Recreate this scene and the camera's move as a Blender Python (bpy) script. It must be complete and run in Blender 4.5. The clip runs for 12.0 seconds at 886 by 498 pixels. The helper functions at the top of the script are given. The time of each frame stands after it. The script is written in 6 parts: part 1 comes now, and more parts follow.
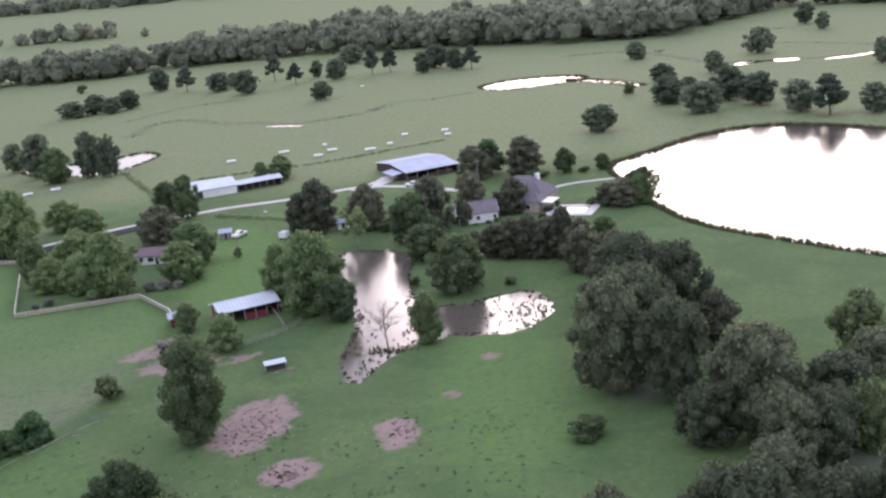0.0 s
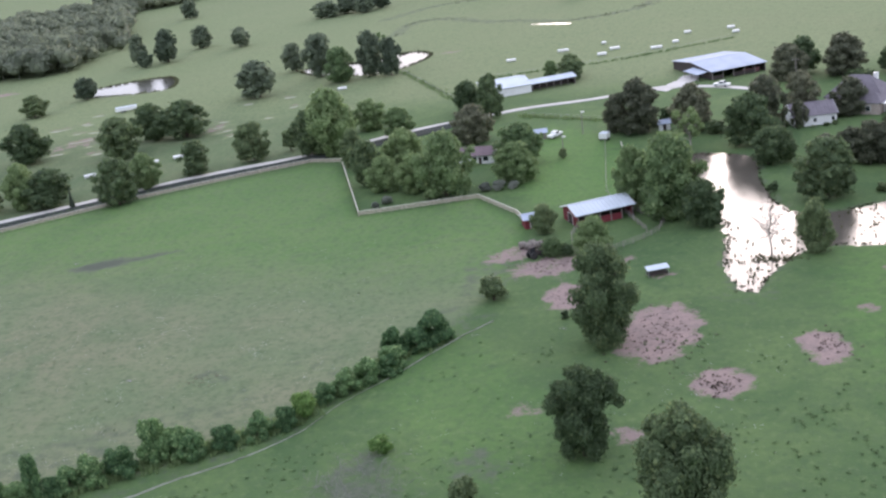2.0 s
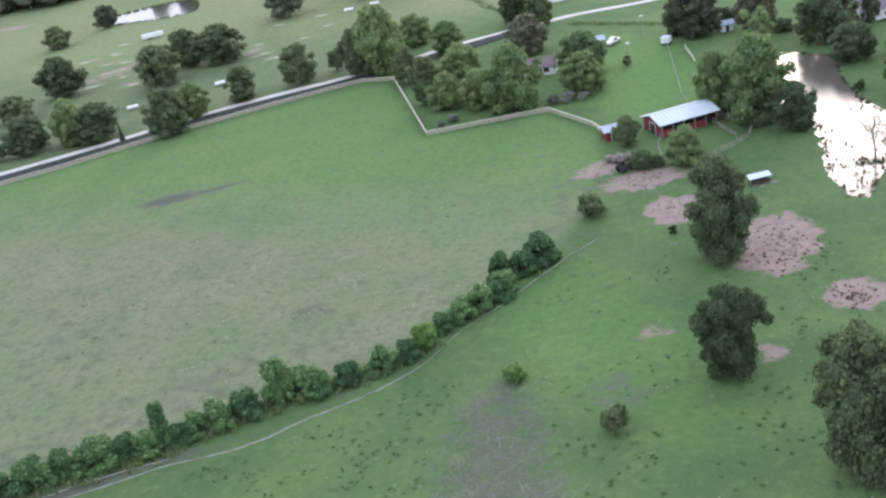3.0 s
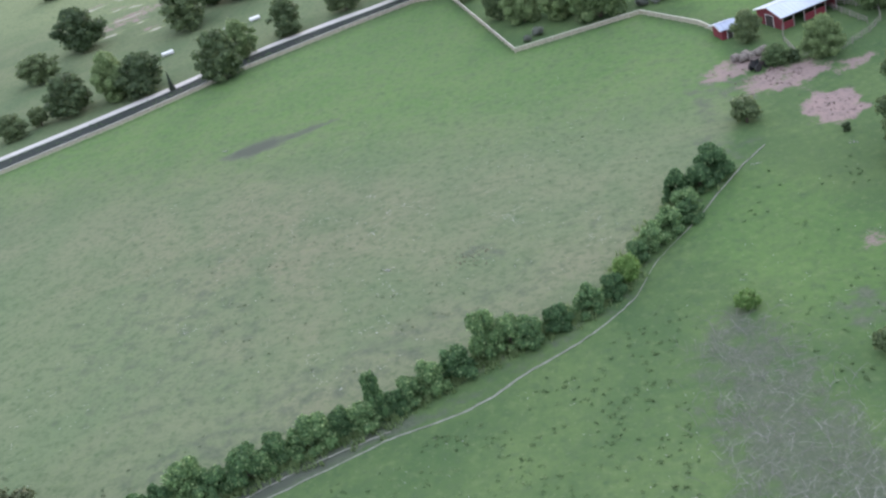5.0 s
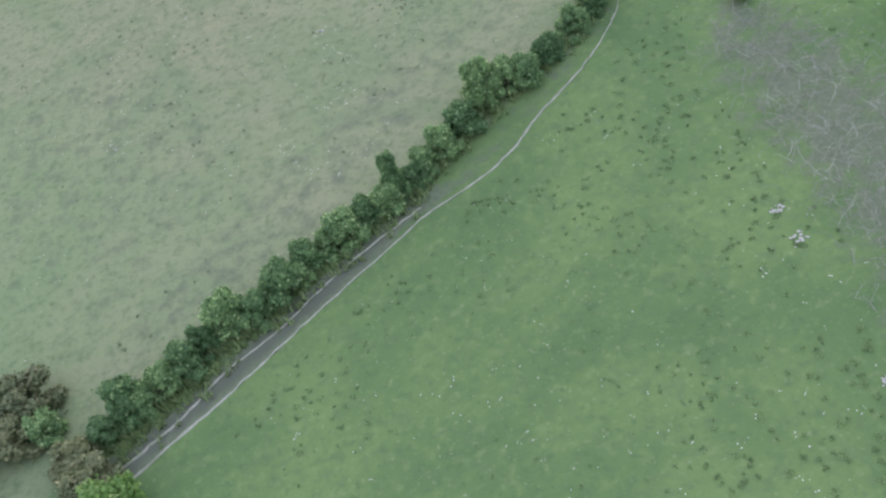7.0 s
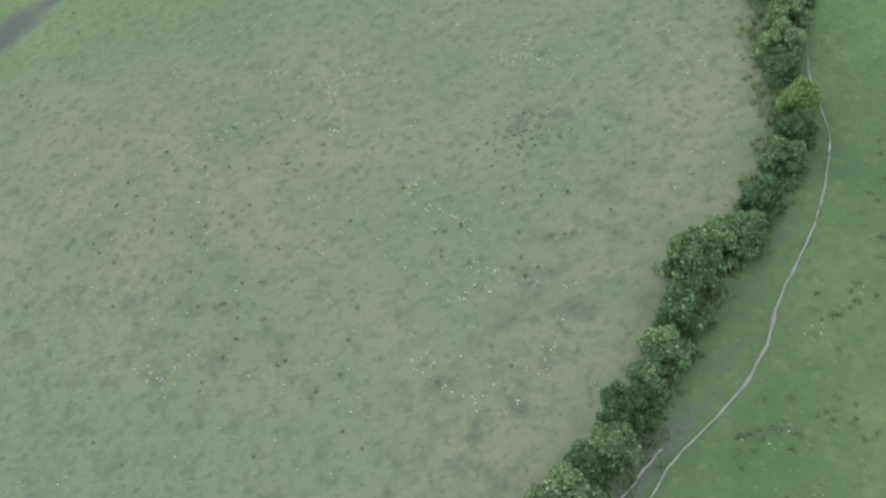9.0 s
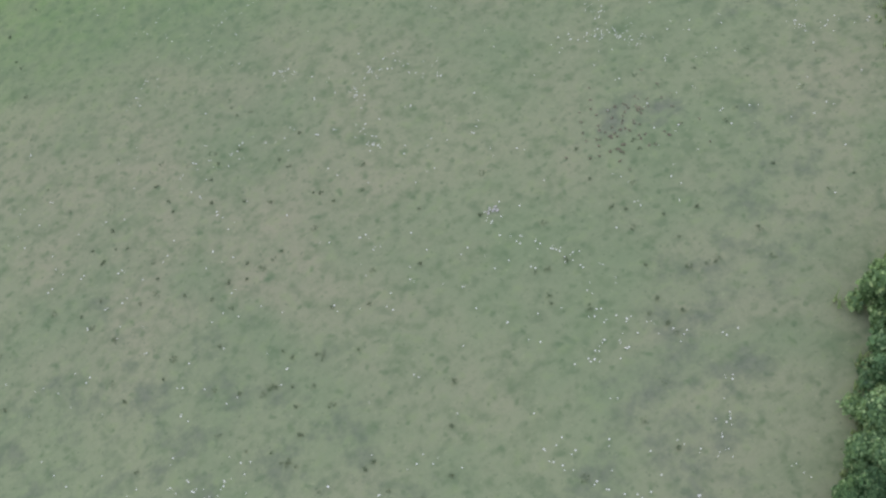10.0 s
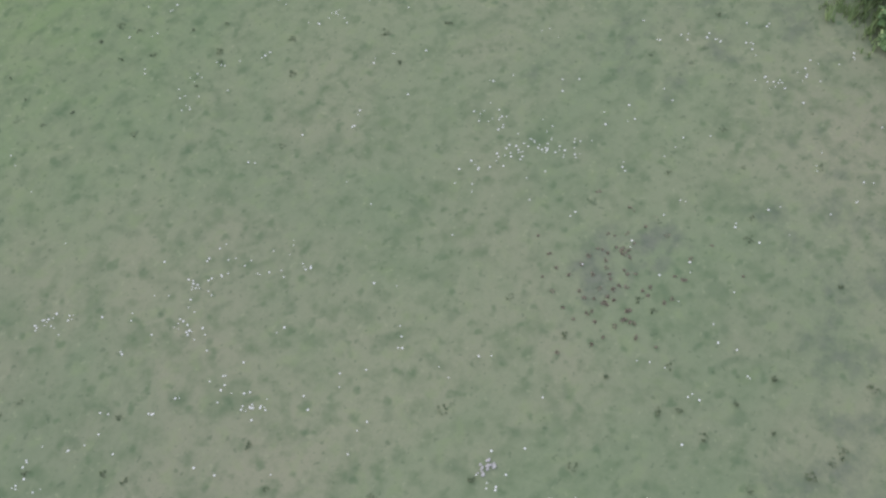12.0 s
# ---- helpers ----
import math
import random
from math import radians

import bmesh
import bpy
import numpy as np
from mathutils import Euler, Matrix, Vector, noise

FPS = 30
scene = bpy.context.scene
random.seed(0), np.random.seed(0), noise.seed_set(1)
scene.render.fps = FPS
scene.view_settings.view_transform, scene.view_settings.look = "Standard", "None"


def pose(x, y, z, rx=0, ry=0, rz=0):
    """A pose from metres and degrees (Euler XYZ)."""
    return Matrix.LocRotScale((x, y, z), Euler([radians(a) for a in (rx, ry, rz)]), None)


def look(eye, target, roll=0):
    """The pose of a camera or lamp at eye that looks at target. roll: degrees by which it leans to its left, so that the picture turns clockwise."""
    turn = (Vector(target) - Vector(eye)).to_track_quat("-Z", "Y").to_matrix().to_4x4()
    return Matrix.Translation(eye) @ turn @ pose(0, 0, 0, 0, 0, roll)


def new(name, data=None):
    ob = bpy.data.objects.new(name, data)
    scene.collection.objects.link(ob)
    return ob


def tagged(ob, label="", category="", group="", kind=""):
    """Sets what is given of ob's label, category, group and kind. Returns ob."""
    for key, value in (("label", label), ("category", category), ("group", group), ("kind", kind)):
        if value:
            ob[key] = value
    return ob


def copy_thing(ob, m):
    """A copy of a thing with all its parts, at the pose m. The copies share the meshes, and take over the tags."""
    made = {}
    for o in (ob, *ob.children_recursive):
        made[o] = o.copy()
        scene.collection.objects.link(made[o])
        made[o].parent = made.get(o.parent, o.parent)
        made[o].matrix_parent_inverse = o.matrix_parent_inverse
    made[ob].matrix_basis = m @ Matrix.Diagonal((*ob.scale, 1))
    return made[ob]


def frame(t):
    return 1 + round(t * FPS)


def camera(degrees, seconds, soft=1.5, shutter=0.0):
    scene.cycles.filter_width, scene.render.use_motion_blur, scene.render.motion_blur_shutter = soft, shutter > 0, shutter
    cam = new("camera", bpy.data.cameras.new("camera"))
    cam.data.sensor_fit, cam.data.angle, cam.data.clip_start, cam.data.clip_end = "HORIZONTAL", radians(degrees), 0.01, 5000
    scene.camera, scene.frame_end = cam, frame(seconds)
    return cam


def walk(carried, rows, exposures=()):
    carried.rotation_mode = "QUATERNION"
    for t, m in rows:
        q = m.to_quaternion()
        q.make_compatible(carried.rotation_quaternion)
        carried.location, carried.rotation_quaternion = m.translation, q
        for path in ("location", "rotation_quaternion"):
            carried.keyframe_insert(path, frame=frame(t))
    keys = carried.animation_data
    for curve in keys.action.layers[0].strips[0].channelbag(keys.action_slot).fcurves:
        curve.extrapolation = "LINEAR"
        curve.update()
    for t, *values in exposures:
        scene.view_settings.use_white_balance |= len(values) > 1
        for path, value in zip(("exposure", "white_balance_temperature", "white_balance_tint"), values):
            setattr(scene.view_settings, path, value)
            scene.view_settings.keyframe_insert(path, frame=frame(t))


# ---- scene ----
cam = camera(43.2, 12.0, soft=2.4)
PATH = [
    (0, (2.744, 2.549, 71.721), (2.634, 4.48, 71.214), -6.2),
    (0.5, (-5.832, 2.994, 72.161), (-5.993, 4.902, 71.585), -5.6),
    (1, (-15.168, 3.046, 73.26), (-15.42, 4.949, 72.697), -6.2),
    (1.5, (-24.094, 3.411, 74.249), (-24.47, 5.297, 73.699), -6.7),
    (2, (-33.539, 4.426, 74.609), (-33.992, 6.267, 73.974), -8.1),
    (2.5, (-42.192, 5.604, 75.638), (-42.654, 7.413, 74.922), -10.3),
    (3, (-51.395, 6.932, 77.181), (-51.859, 8.714, 76.399), -11.2),
    (3.5, (-59.884, 8.414, 78.448), (-60.363, 10.18, 77.64), -12.9),
    (3.7, (-63.005, 9.498, 78.464), (-63.498, 11.258, 77.65), -13.4),
    (5.3, (-89.874, 16.71, 83.03), (-90.247, 18.414, 82.052), -18.0),
    (5.5, (-92.699, 18.327, 83.449), (-93.049, 20.003, 82.415), -19.2),
    (5.7, (-96.498, 18.597, 84.068), (-96.836, 20.189, 82.905), -21.3),
    (6, (-101.016, 21.013, 85.935), (-101.323, 22.52, 84.657), -22.9),
    (6.3, (-104.666, 23.091, 87.832), (-104.935, 24.532, 86.471), -22.3),
    (6.5, (-108.253, 24.399, 89.007), (-108.468, 25.806, 87.602), -22.3),
    (6.7, (-111.58, 25.768, 90.136), (-111.749, 27.147, 88.698), -23.4),
    (8.3, (-131.625, 56.152, 91.703), (-131.566, 57.49, 90.218), -21.9),
    (8.5, (-134.643, 62.65, 90.124), (-134.541, 63.976, 88.629), -21.2),
    (9, (-140.995, 78.729, 85.198), (-140.817, 80.03, 83.69), -21.1),
    (9.5, (-145.59, 93.24, 80.276), (-145.356, 94.493, 78.735), -21.2),
    (10, (-149.324, 108.05, 75.748), (-149.029, 109.192, 74.132), -21.0),
    (10.3, (-150.333, 114.39, 72.164), (-149.931, 115.52, 70.564), -19.3),
    (10.5, (-148.511, 117.768, 70.476), (-148.002, 118.856, 68.877), -16.3),
    (11, (-148.569, 129.161, 66.225), (-148.01, 130.155, 64.582), -16.5),
    (11.5, (-147.62, 138.882, 63.124), (-146.981, 139.709, 61.419), -13.1),
    (12, (-146.215, 148.08, 58.948), (-145.45, 148.779, 57.237), -8.9),
]
EXPOSURES = [(0.0, 1.30, 6300, 27), (0.5, 1.16, 6300, 25), (1.0, 1.31, 6300, 24), (1.5, 1.33, 6300, 22), (2.5, 1.60, 6250, 17), (3.5, 1.68, 6200, 16), (5.5, 1.62, 6200, 17), (6.5, 1.79, 6200, 19), (9.0, 1.62, 6350, 19), (12.0, 1.52, 6350, 23)]
walk(cam, [(t, look(eye, target, roll)) for t, eye, target, roll in PATH], EXPOSURES)

# ---- light: evening sky, low soft sun beyond the woods ----
SUN_AZ, SUN_EL = 8.0, 12.0
world = bpy.data.worlds.new("world")
scene.world = world
world.use_nodes = True
wn = world.node_tree
sky = wn.nodes.new("ShaderNodeTexSky")
sky.sky_type = "NISHITA"
sky.sun_disc = False
sky.sun_elevation, sky.sun_rotation = radians(SUN_EL), radians(SUN_AZ)
sky.air_density, sky.dust_density, sky.ozone_density = 1.0, 3.0, 1.5
# a thin even overcast veils the sky
veil = wn.nodes.new("ShaderNodeMix")
veil.data_type, veil.blend_type = "RGBA", "ADD"
veil.inputs[0].default_value = 1.0
veil.inputs[7].default_value = (5.85, 6.35, 7.15, 1)
dim = wn.nodes.new("ShaderNodeMix")
dim.data_type, dim.blend_type = "RGBA", "MULTIPLY"
dim.inputs[0].default_value = 1.0
dim.inputs[7].default_value = (0.36, 0.38, 0.42, 1)
wn.links.new(sky.outputs[0], dim.inputs[6])
wn.links.new(dim.outputs[2], veil.inputs[6])
wn.links.new(veil.outputs[2], wn.nodes["Background"].inputs[0])
wn.nodes["Background"].inputs[1].default_value = 0.08
sun = new("sun", bpy.data.lights.new("sun", "SUN"))
sun.data.energy, sun.data.angle, sun.data.color = 0.5, radians(30), (1.0, 0.88, 0.78)
sd = Vector((math.sin(radians(SUN_AZ)) * math.cos(radians(SUN_EL)), math.cos(radians(SUN_AZ)) * math.cos(radians(SUN_EL)), math.sin(radians(SUN_EL))))
sun.matrix_world = look(sd * 100, (0, 0, 0))


# ---- materials ----
def lin(r, g, b):
    return (r, g, b, 1)


def material(name, base, rough=0.8, metal=0.0, spec=0.3):
    m = bpy.data.materials.new(name)
    m.use_nodes = True
    p = m.node_tree.nodes["Principled BSDF"]
    p.inputs["Base Color"].default_value = base
    p.inputs["Roughness"].default_value = rough
    p.inputs["Metallic"].default_value = metal
    p.inputs["Specular IOR Level"].default_value = spec
    return m


def add_node(m, kind, **values):
    n = m.node_tree.nodes.new(kind)
    for key, v in values.items():
        n.inputs[key].default_value = v
    return n


def wire(m, a, ai, b, bi):
    m.node_tree.links.new(a.outputs[ai], b.inputs[bi])


def mix(m, fac, a, b, blend="MIX"):
    """A colour mix; fac, a and b are values or (node, output)."""
    n = m.node_tree.nodes.new("ShaderNodeMix")
    n.data_type, n.blend_type = "RGBA", blend
    for i, v in ((0, fac), (6, a), (7, b)):
        if isinstance(v, tuple) and hasattr(v[0], "outputs"):
            m.node_tree.links.new(v[0].outputs[v[1]], n.inputs[i])
        else:
            n.inputs[i].default_value = v
    return (n, 2)


def ramp(m, src, a, b, lo=0.0, hi=1.0):
    n = m.node_tree.nodes.new("ShaderNodeMapRange")
    n.interpolation_type = "SMOOTHSTEP"
    m.node_tree.links.new(src[0].outputs[src[1]], n.inputs[0])
    for i, v in zip((1, 2, 3, 4), (a, b, lo, hi)):
        n.inputs[i].default_value = v
    return (n, 0)


def noise_at(m, scale, detail=3.0, rough=0.55, coords="Object", distortion=0.0):
    tc = m.node_tree.nodes.new("ShaderNodeTexCoord")
    n = add_node(m, "ShaderNodeTexNoise", Scale=scale, Detail=detail, Roughness=rough, Distortion=distortion)
    wire(m, tc, coords, n, "Vector")
    return (n, 0)


def maths(m, op, a, b):
    n = m.node_tree.nodes.new("ShaderNodeMath")
    n.operation = op
    for i, v in ((0, a), (1, b)):
        if isinstance(v, tuple):
            m.node_tree.links.new(v[0].outputs[v[1]], n.inputs[i])
        else:
            n.inputs[i].default_value = v
    return (n, 0)


def to_input(m, src, name):
    m.node_tree.links.new(src[0].outputs[src[1]], m.node_tree.nodes["Principled BSDF"].inputs[name])


def bump(m, src, strength, distance):
    b = add_node(m, "ShaderNodeBump", Strength=strength, Distance=distance)
    m.node_tree.links.new(src[0].outputs[src[1]], b.inputs["Height"])
    wire(m, b, 0, m.node_tree.nodes["Principled BSDF"], "Normal")
    return m


def weathered(name, base, dark, scale=0.6, rough=0.8, metal=0.0, amount=0.5, spec=0.3, fine=12.0):
    """A plain surface with stains at two sizes."""
    m = material(name, base, rough, metal, spec)
    big = ramp(m, noise_at(m, scale, 4), 0.35, 0.75, 0, amount)
    small = ramp(m, noise_at(m, fine, 3), 0.3, 0.8, 0, amount * 0.7)
    c = mix(m, big, base, dark)
    c = mix(m, small, c, dark)
    to_input(m, c, "Base Color")
    return bump(m, noise_at(m, fine * 2, 2), 0.25, 0.02)


def foliage(name, dark, light, rough=0.55, tip=None):
    """Leaves: colour differs from leaf to leaf and from plant to plant; some light passes through."""
    m = material(name, light, rough, 0, 0.25)
    geo = m.node_tree.nodes.new("ShaderNodeNewGeometry")
    info = m.node_tree.nodes.new("ShaderNodeObjectInfo")
    c = mix(m, (geo, "Random Per Island"), dark, light)
    if tip:
        c = mix(m, ramp(m, (geo, "Random Per Island"), 0.84, 1.0, 0, 0.6), c, tip)
    hue = m.node_tree.nodes.new("ShaderNodeHueSaturation")
    m.node_tree.links.new(c[0].outputs[c[1]], hue.inputs["Color"])
    h = ramp(m, (info, "Random"), 0, 1, 0.484, 0.512)
    v = ramp(m, (info, "Random"), 0, 1, 1.25, 0.75)
    m.node_tree.links.new(h[0].outputs[0], hue.inputs["Hue"])
    m.node_tree.links.new(v[0].outputs[0], hue.inputs["Value"])
    to_input(m, (hue, 0), "Base Color")
    tr = m.node_tree.nodes.new("ShaderNodeBsdfTranslucent")
    wire(m, hue, 0, tr, "Color")
    ms = m.node_tree.nodes.new("ShaderNodeMixShader")
    ms.inputs[0].default_value = 0.48
    wire(m, m.node_tree.nodes["Principled BSDF"], 0, ms, 1)
    wire(m, tr, 0, ms, 2)
    wire(m, ms, 0, m.node_tree.nodes["Material Output"], "Surface")
    return m


OAK = foliage("oak_leaves", lin(0.084, 0.126, 0.060), lin(0.160, 0.222, 0.104), tip=lin(0.23, 0.27, 0.12))
DARK = foliage("dark_leaves", lin(0.094, 0.106, 0.068), lin(0.180, 0.192, 0.120), tip=lin(0.22, 0.22, 0.14))
LIGHT = foliage("light_leaves", lin(0.126, 0.192, 0.082), lin(0.240, 0.330, 0.144), tip=lin(0.33, 0.40, 0.19))
BIGLEAF = foliage("grove_leaves", lin(0.076, 0.100, 0.060), lin(0.165, 0.200, 0.112), tip=lin(0.24, 0.27, 0.15))
PINE = foliage("pine_needles", lin(0.065, 0.090, 0.066), lin(0.125, 0.152, 0.106))
HEDGE = foliage("hedge_leaves", lin(0.066, 0.132, 0.058), lin(0.185, 0.318, 0.128), tip=lin(0.44, 0.54, 0.27))
FRESH = foliage("fresh_leaves", lin(0.125, 0.225, 0.055), lin(0.275, 0.425, 0.125), tip=lin(0.42, 0.52, 0.19))
# far trees' leaves, greyed and paled in the base colour for haze
HAZED_LEAF = foliage("hazed_tree_leaves", lin(0.094, 0.126, 0.084), lin(0.170, 0.212, 0.132))
# far woods paler still: distance haze is mixed into the leaf colour
HAZY_WOODS = foliage("hazy_wood_leaves", lin(0.190, 0.216, 0.150), lin(0.320, 0.352, 0.238))
REED = foliage("reeds", lin(0.060, 0.070, 0.036), lin(0.130, 0.140, 0.075), 0.8)
RUSTY = foliage("rusty_leaves", lin(0.096, 0.122, 0.060), lin(0.182, 0.215, 0.110), tip=lin(0.27, 0.25, 0.14))
SAGE = foliage("grey_shrub_leaves", lin(0.20, 0.22, 0.18), lin(0.30, 0.32, 0.27))
WEED = foliage("weeds", lin(0.112, 0.180, 0.076), lin(0.182, 0.262, 0.112), 0.8)
CLOD = foliage("dry_clods", lin(0.175, 0.165, 0.115), lin(0.25, 0.215, 0.155), 0.9)
MUCK = foliage("dung", lin(0.075, 0.060, 0.050), lin(0.150, 0.118, 0.098), 0.95)
TUFT = foliage("grass_tufts", lin(0.135, 0.178, 0.094), lin(0.190, 0.225, 0.130), 0.9)
BARK = weathered("bark", lin(0.11, 0.085, 0.065), lin(0.045, 0.035, 0.028), 3.0, 0.9, fine=20)
DEADWOOD = weathered("dead_wood", lin(0.34, 0.31, 0.27), lin(0.18, 0.16, 0.14), 3.0, 0.9)
TWIG = weathered("dry_twigs", lin(0.235, 0.235, 0.205), lin(0.11, 0.115, 0.095), 0.25, 0.9)
PALE_TWIG = weathered("bleached_twigs", lin(0.325, 0.325, 0.29), lin(0.19, 0.19, 0.165), 0.6, 0.9)
METAL_ROOF = weathered("galvanised_roof", lin(0.42, 0.47, 0.57), lin(0.30, 0.34, 0.41), 0.25, 0.7, 0.0, 0.5, 0.2, 3.0)
PALE_ROOF = weathered("white_metal_roof", lin(0.56, 0.61, 0.67), lin(0.42, 0.46, 0.50), 0.25, 0.65, 0.0, 0.45, 0.25, 3.0)
RED_PAINT = weathered("red_barn_paint", lin(0.20, 0.034, 0.044), lin(0.10, 0.028, 0.032), 0.8, 0.75, fine=6)
FADED_RED = weathered("faded_red_paint", lin(0.17, 0.075, 0.08), lin(0.09, 0.06, 0.06), 0.8, 0.8, fine=6)
WHITE_PAINT = weathered("white_paint", lin(0.78, 0.78, 0.76), lin(0.5, 0.48, 0.45), 0.4, 0.6, fine=4, amount=0.3)
GREY_SHINGLE = weathered("grey_shingles", lin(0.19, 0.17, 0.19), lin(0.10, 0.09, 0.10), 0.5, 0.9, fine=5)
PURPLE_SHINGLE = weathered("brown_shingles", lin(0.20, 0.15, 0.16), lin(0.11, 0.08, 0.09), 0.5, 0.9, fine=5)
BRICK_TAN = weathered("pale_brick", lin(0.42, 0.36, 0.31), lin(0.25, 0.2, 0.17), 1.0, 0.85, fine=7)
# dark boards; also colours the shade inside open barns and doorways
DARK_IN = weathered("dark_boards_and_shade", lin(0.07, 0.055, 0.05), lin(0.03, 0.025, 0.025), 1.0, 0.85)
TAN_WOOD = weathered("pale_fence_boards", lin(0.45, 0.40, 0.32), lin(0.26, 0.23, 0.18), 0.5, 0.85, fine=5)
CREAM_WOOD = weathered("cream_top_rail", lin(0.72, 0.68, 0.58), lin(0.5, 0.45, 0.38), 0.5, 0.8, fine=5, amount=0.3)
OLD_WOOD = weathered("grey_weathered_wood", lin(0.30, 0.27, 0.24), lin(0.15, 0.13, 0.12), 0.8, 0.9)
STEEL = weathered("steel", lin(0.50, 0.51, 0.52), lin(0.3, 0.28, 0.26), 1.0, 0.4, 0.8)
RUBBER = weathered("black_rubber", lin(0.03, 0.03, 0.03), lin(0.06, 0.055, 0.05), 2.0, 0.8)
GLASS = material("dark_glass", lin(0.02, 0.024, 0.028), 0.06, 0, 0.6)
HAY = weathered("hay", lin(0.20, 0.175, 0.155), lin(0.10, 0.088, 0.078), 2.0, 0.95, fine=15)
CONCRETE = weathered("pale_concrete", lin(0.55, 0.53, 0.50), lin(0.36, 0.34, 0.32), 0.3, 0.85, fine=5)
GRAVEL = weathered("pale_gravel", lin(0.56, 0.53, 0.50), lin(0.36, 0.34, 0.31), 0.15, 0.95, fine=3)
RUT = weathered("worn_rut", lin(0.31, 0.305, 0.265), lin(0.15, 0.17, 0.115), 0.5, 0.95, fine=3, amount=0.8)
ASPHALT = weathered("asphalt", lin(0.046, 0.054, 0.048), lin(0.030, 0.034, 0.031), 0.15, 0.95, spec=0.08, fine=4)
PETAL = weathered("white_petals", lin(0.50, 0.51, 0.47), lin(0.38, 0.40, 0.34), 8.0, 0.8, amount=0.4)
STONE = weathered("pale_limestone", lin(0.31, 0.31, 0.28), lin(0.17, 0.17, 0.15), 2.0, 0.9)
POOL_TILE = weathered("pool_deck", lin(0.56, 0.55, 0.54), lin(0.40, 0.39, 0.38), 0.5, 0.7, fine=5, amount=0.3)


def water_material(name, base, ripple, rough=0.05, scale=1.6):
    m = material(name, base, rough, 0, 0.5)
    m.node_tree.nodes["Principled BSDF"].inputs["IOR"].default_value = 1.33
    n = noise_at(m, scale, 4, 0.6, distortion=0.6)
    return bump(m, n, ripple, 0.08)


CALM = water_material("calm_water", lin(0.060, 0.056, 0.046), 0.22, 0.12)
RIPPLED = water_material("rippled_water", lin(0.100, 0.088, 0.072), 0.28, 0.06, 3.0)


def ground_material():
    """Grass in several states, paled far off by painted haze, bare earth, dry and grey patches, by the sheet's own map.
    """
    m = material("pasture", lin(0.08, 0.12, 0.05), 0.95, 0, 0.1)
    at = m.node_tree.nodes.new("ShaderNodeAttribute")
    at.attribute_name = "state"
    sep = m.node_tree.nodes.new("ShaderNodeSeparateColor")
    wire(m, at, "Color", sep, 0)
    lawn = ramp(m, (at, "Alpha"), 0.0, 1.0, 0.0, 0.8)
    huge = noise_at(m, 0.012, 4, 0.6)
    large = noise_at(m, 0.06, 5, 0.62, distortion=0.5)
    mid = noise_at(m, 0.33, 5, 0.68)
    fine = noise_at(m, 1.7, 5, 0.7)
    grain = noise_at(m, 7.0, 3, 0.7)
    lush = mix(m, ramp(m, large, 0.3, 0.7), lin(0.063, 0.112, 0.044), lin(0.100, 0.154, 0.058))
    pale = mix(m, ramp(m, large, 0.3, 0.7), lin(0.124, 0.154, 0.088), lin(0.184, 0.182, 0.118))
    pale = mix(m, ramp(m, huge, 0.35, 0.65, 0, 0.6), pale, lin(0.125, 0.175, 0.088))
    west = m.node_tree.nodes.new("ShaderNodeMath")
    west.operation = "ADD"
    wob = ramp(m, mid, 0.2, 0.8, -0.12, 0.12)
    m.node_tree.links.new(sep.outputs[1], west.inputs[0])
    m.node_tree.links.new(wob[0].outputs[0], west.inputs[1])
    lush = mix(m, lawn, lush, lin(0.100, 0.190, 0.053))
    grass = mix(m, ramp(m, (west, 0), 0.2, 0.8), lush, pale)
    blotch = noise_at(m, 0.75, 3, 0.5)
    # negative alpha: far grass gets a paler colour in place of haze
    grass = mix(m, ramp(m, (at, "Alpha"), 0.0, -1.0, 0.0, 0.75), grass, lin(0.186, 0.224, 0.112))
    grass = mix(m, ramp(m, mid, 0.46, 0.70, 0, 0.42), grass, lin(0.076, 0.116, 0.056))
    grass = mix(m, ramp(m, blotch, 0.48, 0.26, 0, 0.34), grass, lin(0.145, 0.190, 0.085))
    spot = noise_at(m, 1.05, 2, 0.45)
    grass = mix(m, ramp(m, spot, 0.58, 0.76, 0, 0.58), grass, lin(0.060, 0.100, 0.048))
    grass = mix(m, ramp(m, blotch, 0.50, 0.74, 0, 0.48), grass, lin(0.070, 0.108, 0.052))
    grass = mix(m, ramp(m, fine, 0.50, 0.76, 0, 0.30), grass, lin(0.072, 0.102, 0.054))
    grass = mix(m, ramp(m, fine, 0.45, 0.25, 0, 0.20), grass, lin(0.175, 0.205, 0.115))
    tuss = noise_at(m, 0.62, 2, 0.4, distortion=0.4)
    grass = mix(m, ramp(m, tuss, 0.54, 0.76, 0, 0.34), grass, lin(0.050, 0.088, 0.044))
    pick = noise_at(m, 2.3, 2, 0.5)
    grass = mix(m, ramp(m, pick, 0.64, 0.74, 0, 0.45), grass, lin(0.052, 0.080, 0.044))
    grass = mix(m, ramp(m, pick, 0.36, 0.27, 0, 0.35), grass, lin(0.20, 0.225, 0.13))
    grass = mix(m, ramp(m, grain, 0.50, 0.80, 0, 0.22), grass, lin(0.060, 0.086, 0.046))
    grass = mix(m, ramp(m, maths(m, "ADD", (at, "Alpha"), ramp(m, mid, 0.2, 0.8, -0.2, 0.2)), -1.3, -1.8, 0.0, 0.9), grass, lin(0.33, 0.32, 0.26))
    # dry, greyish growth
    grey = maths(m, "ADD", (sep, 2), ramp(m, mid, 0.2, 0.8, -0.40, 0.40))
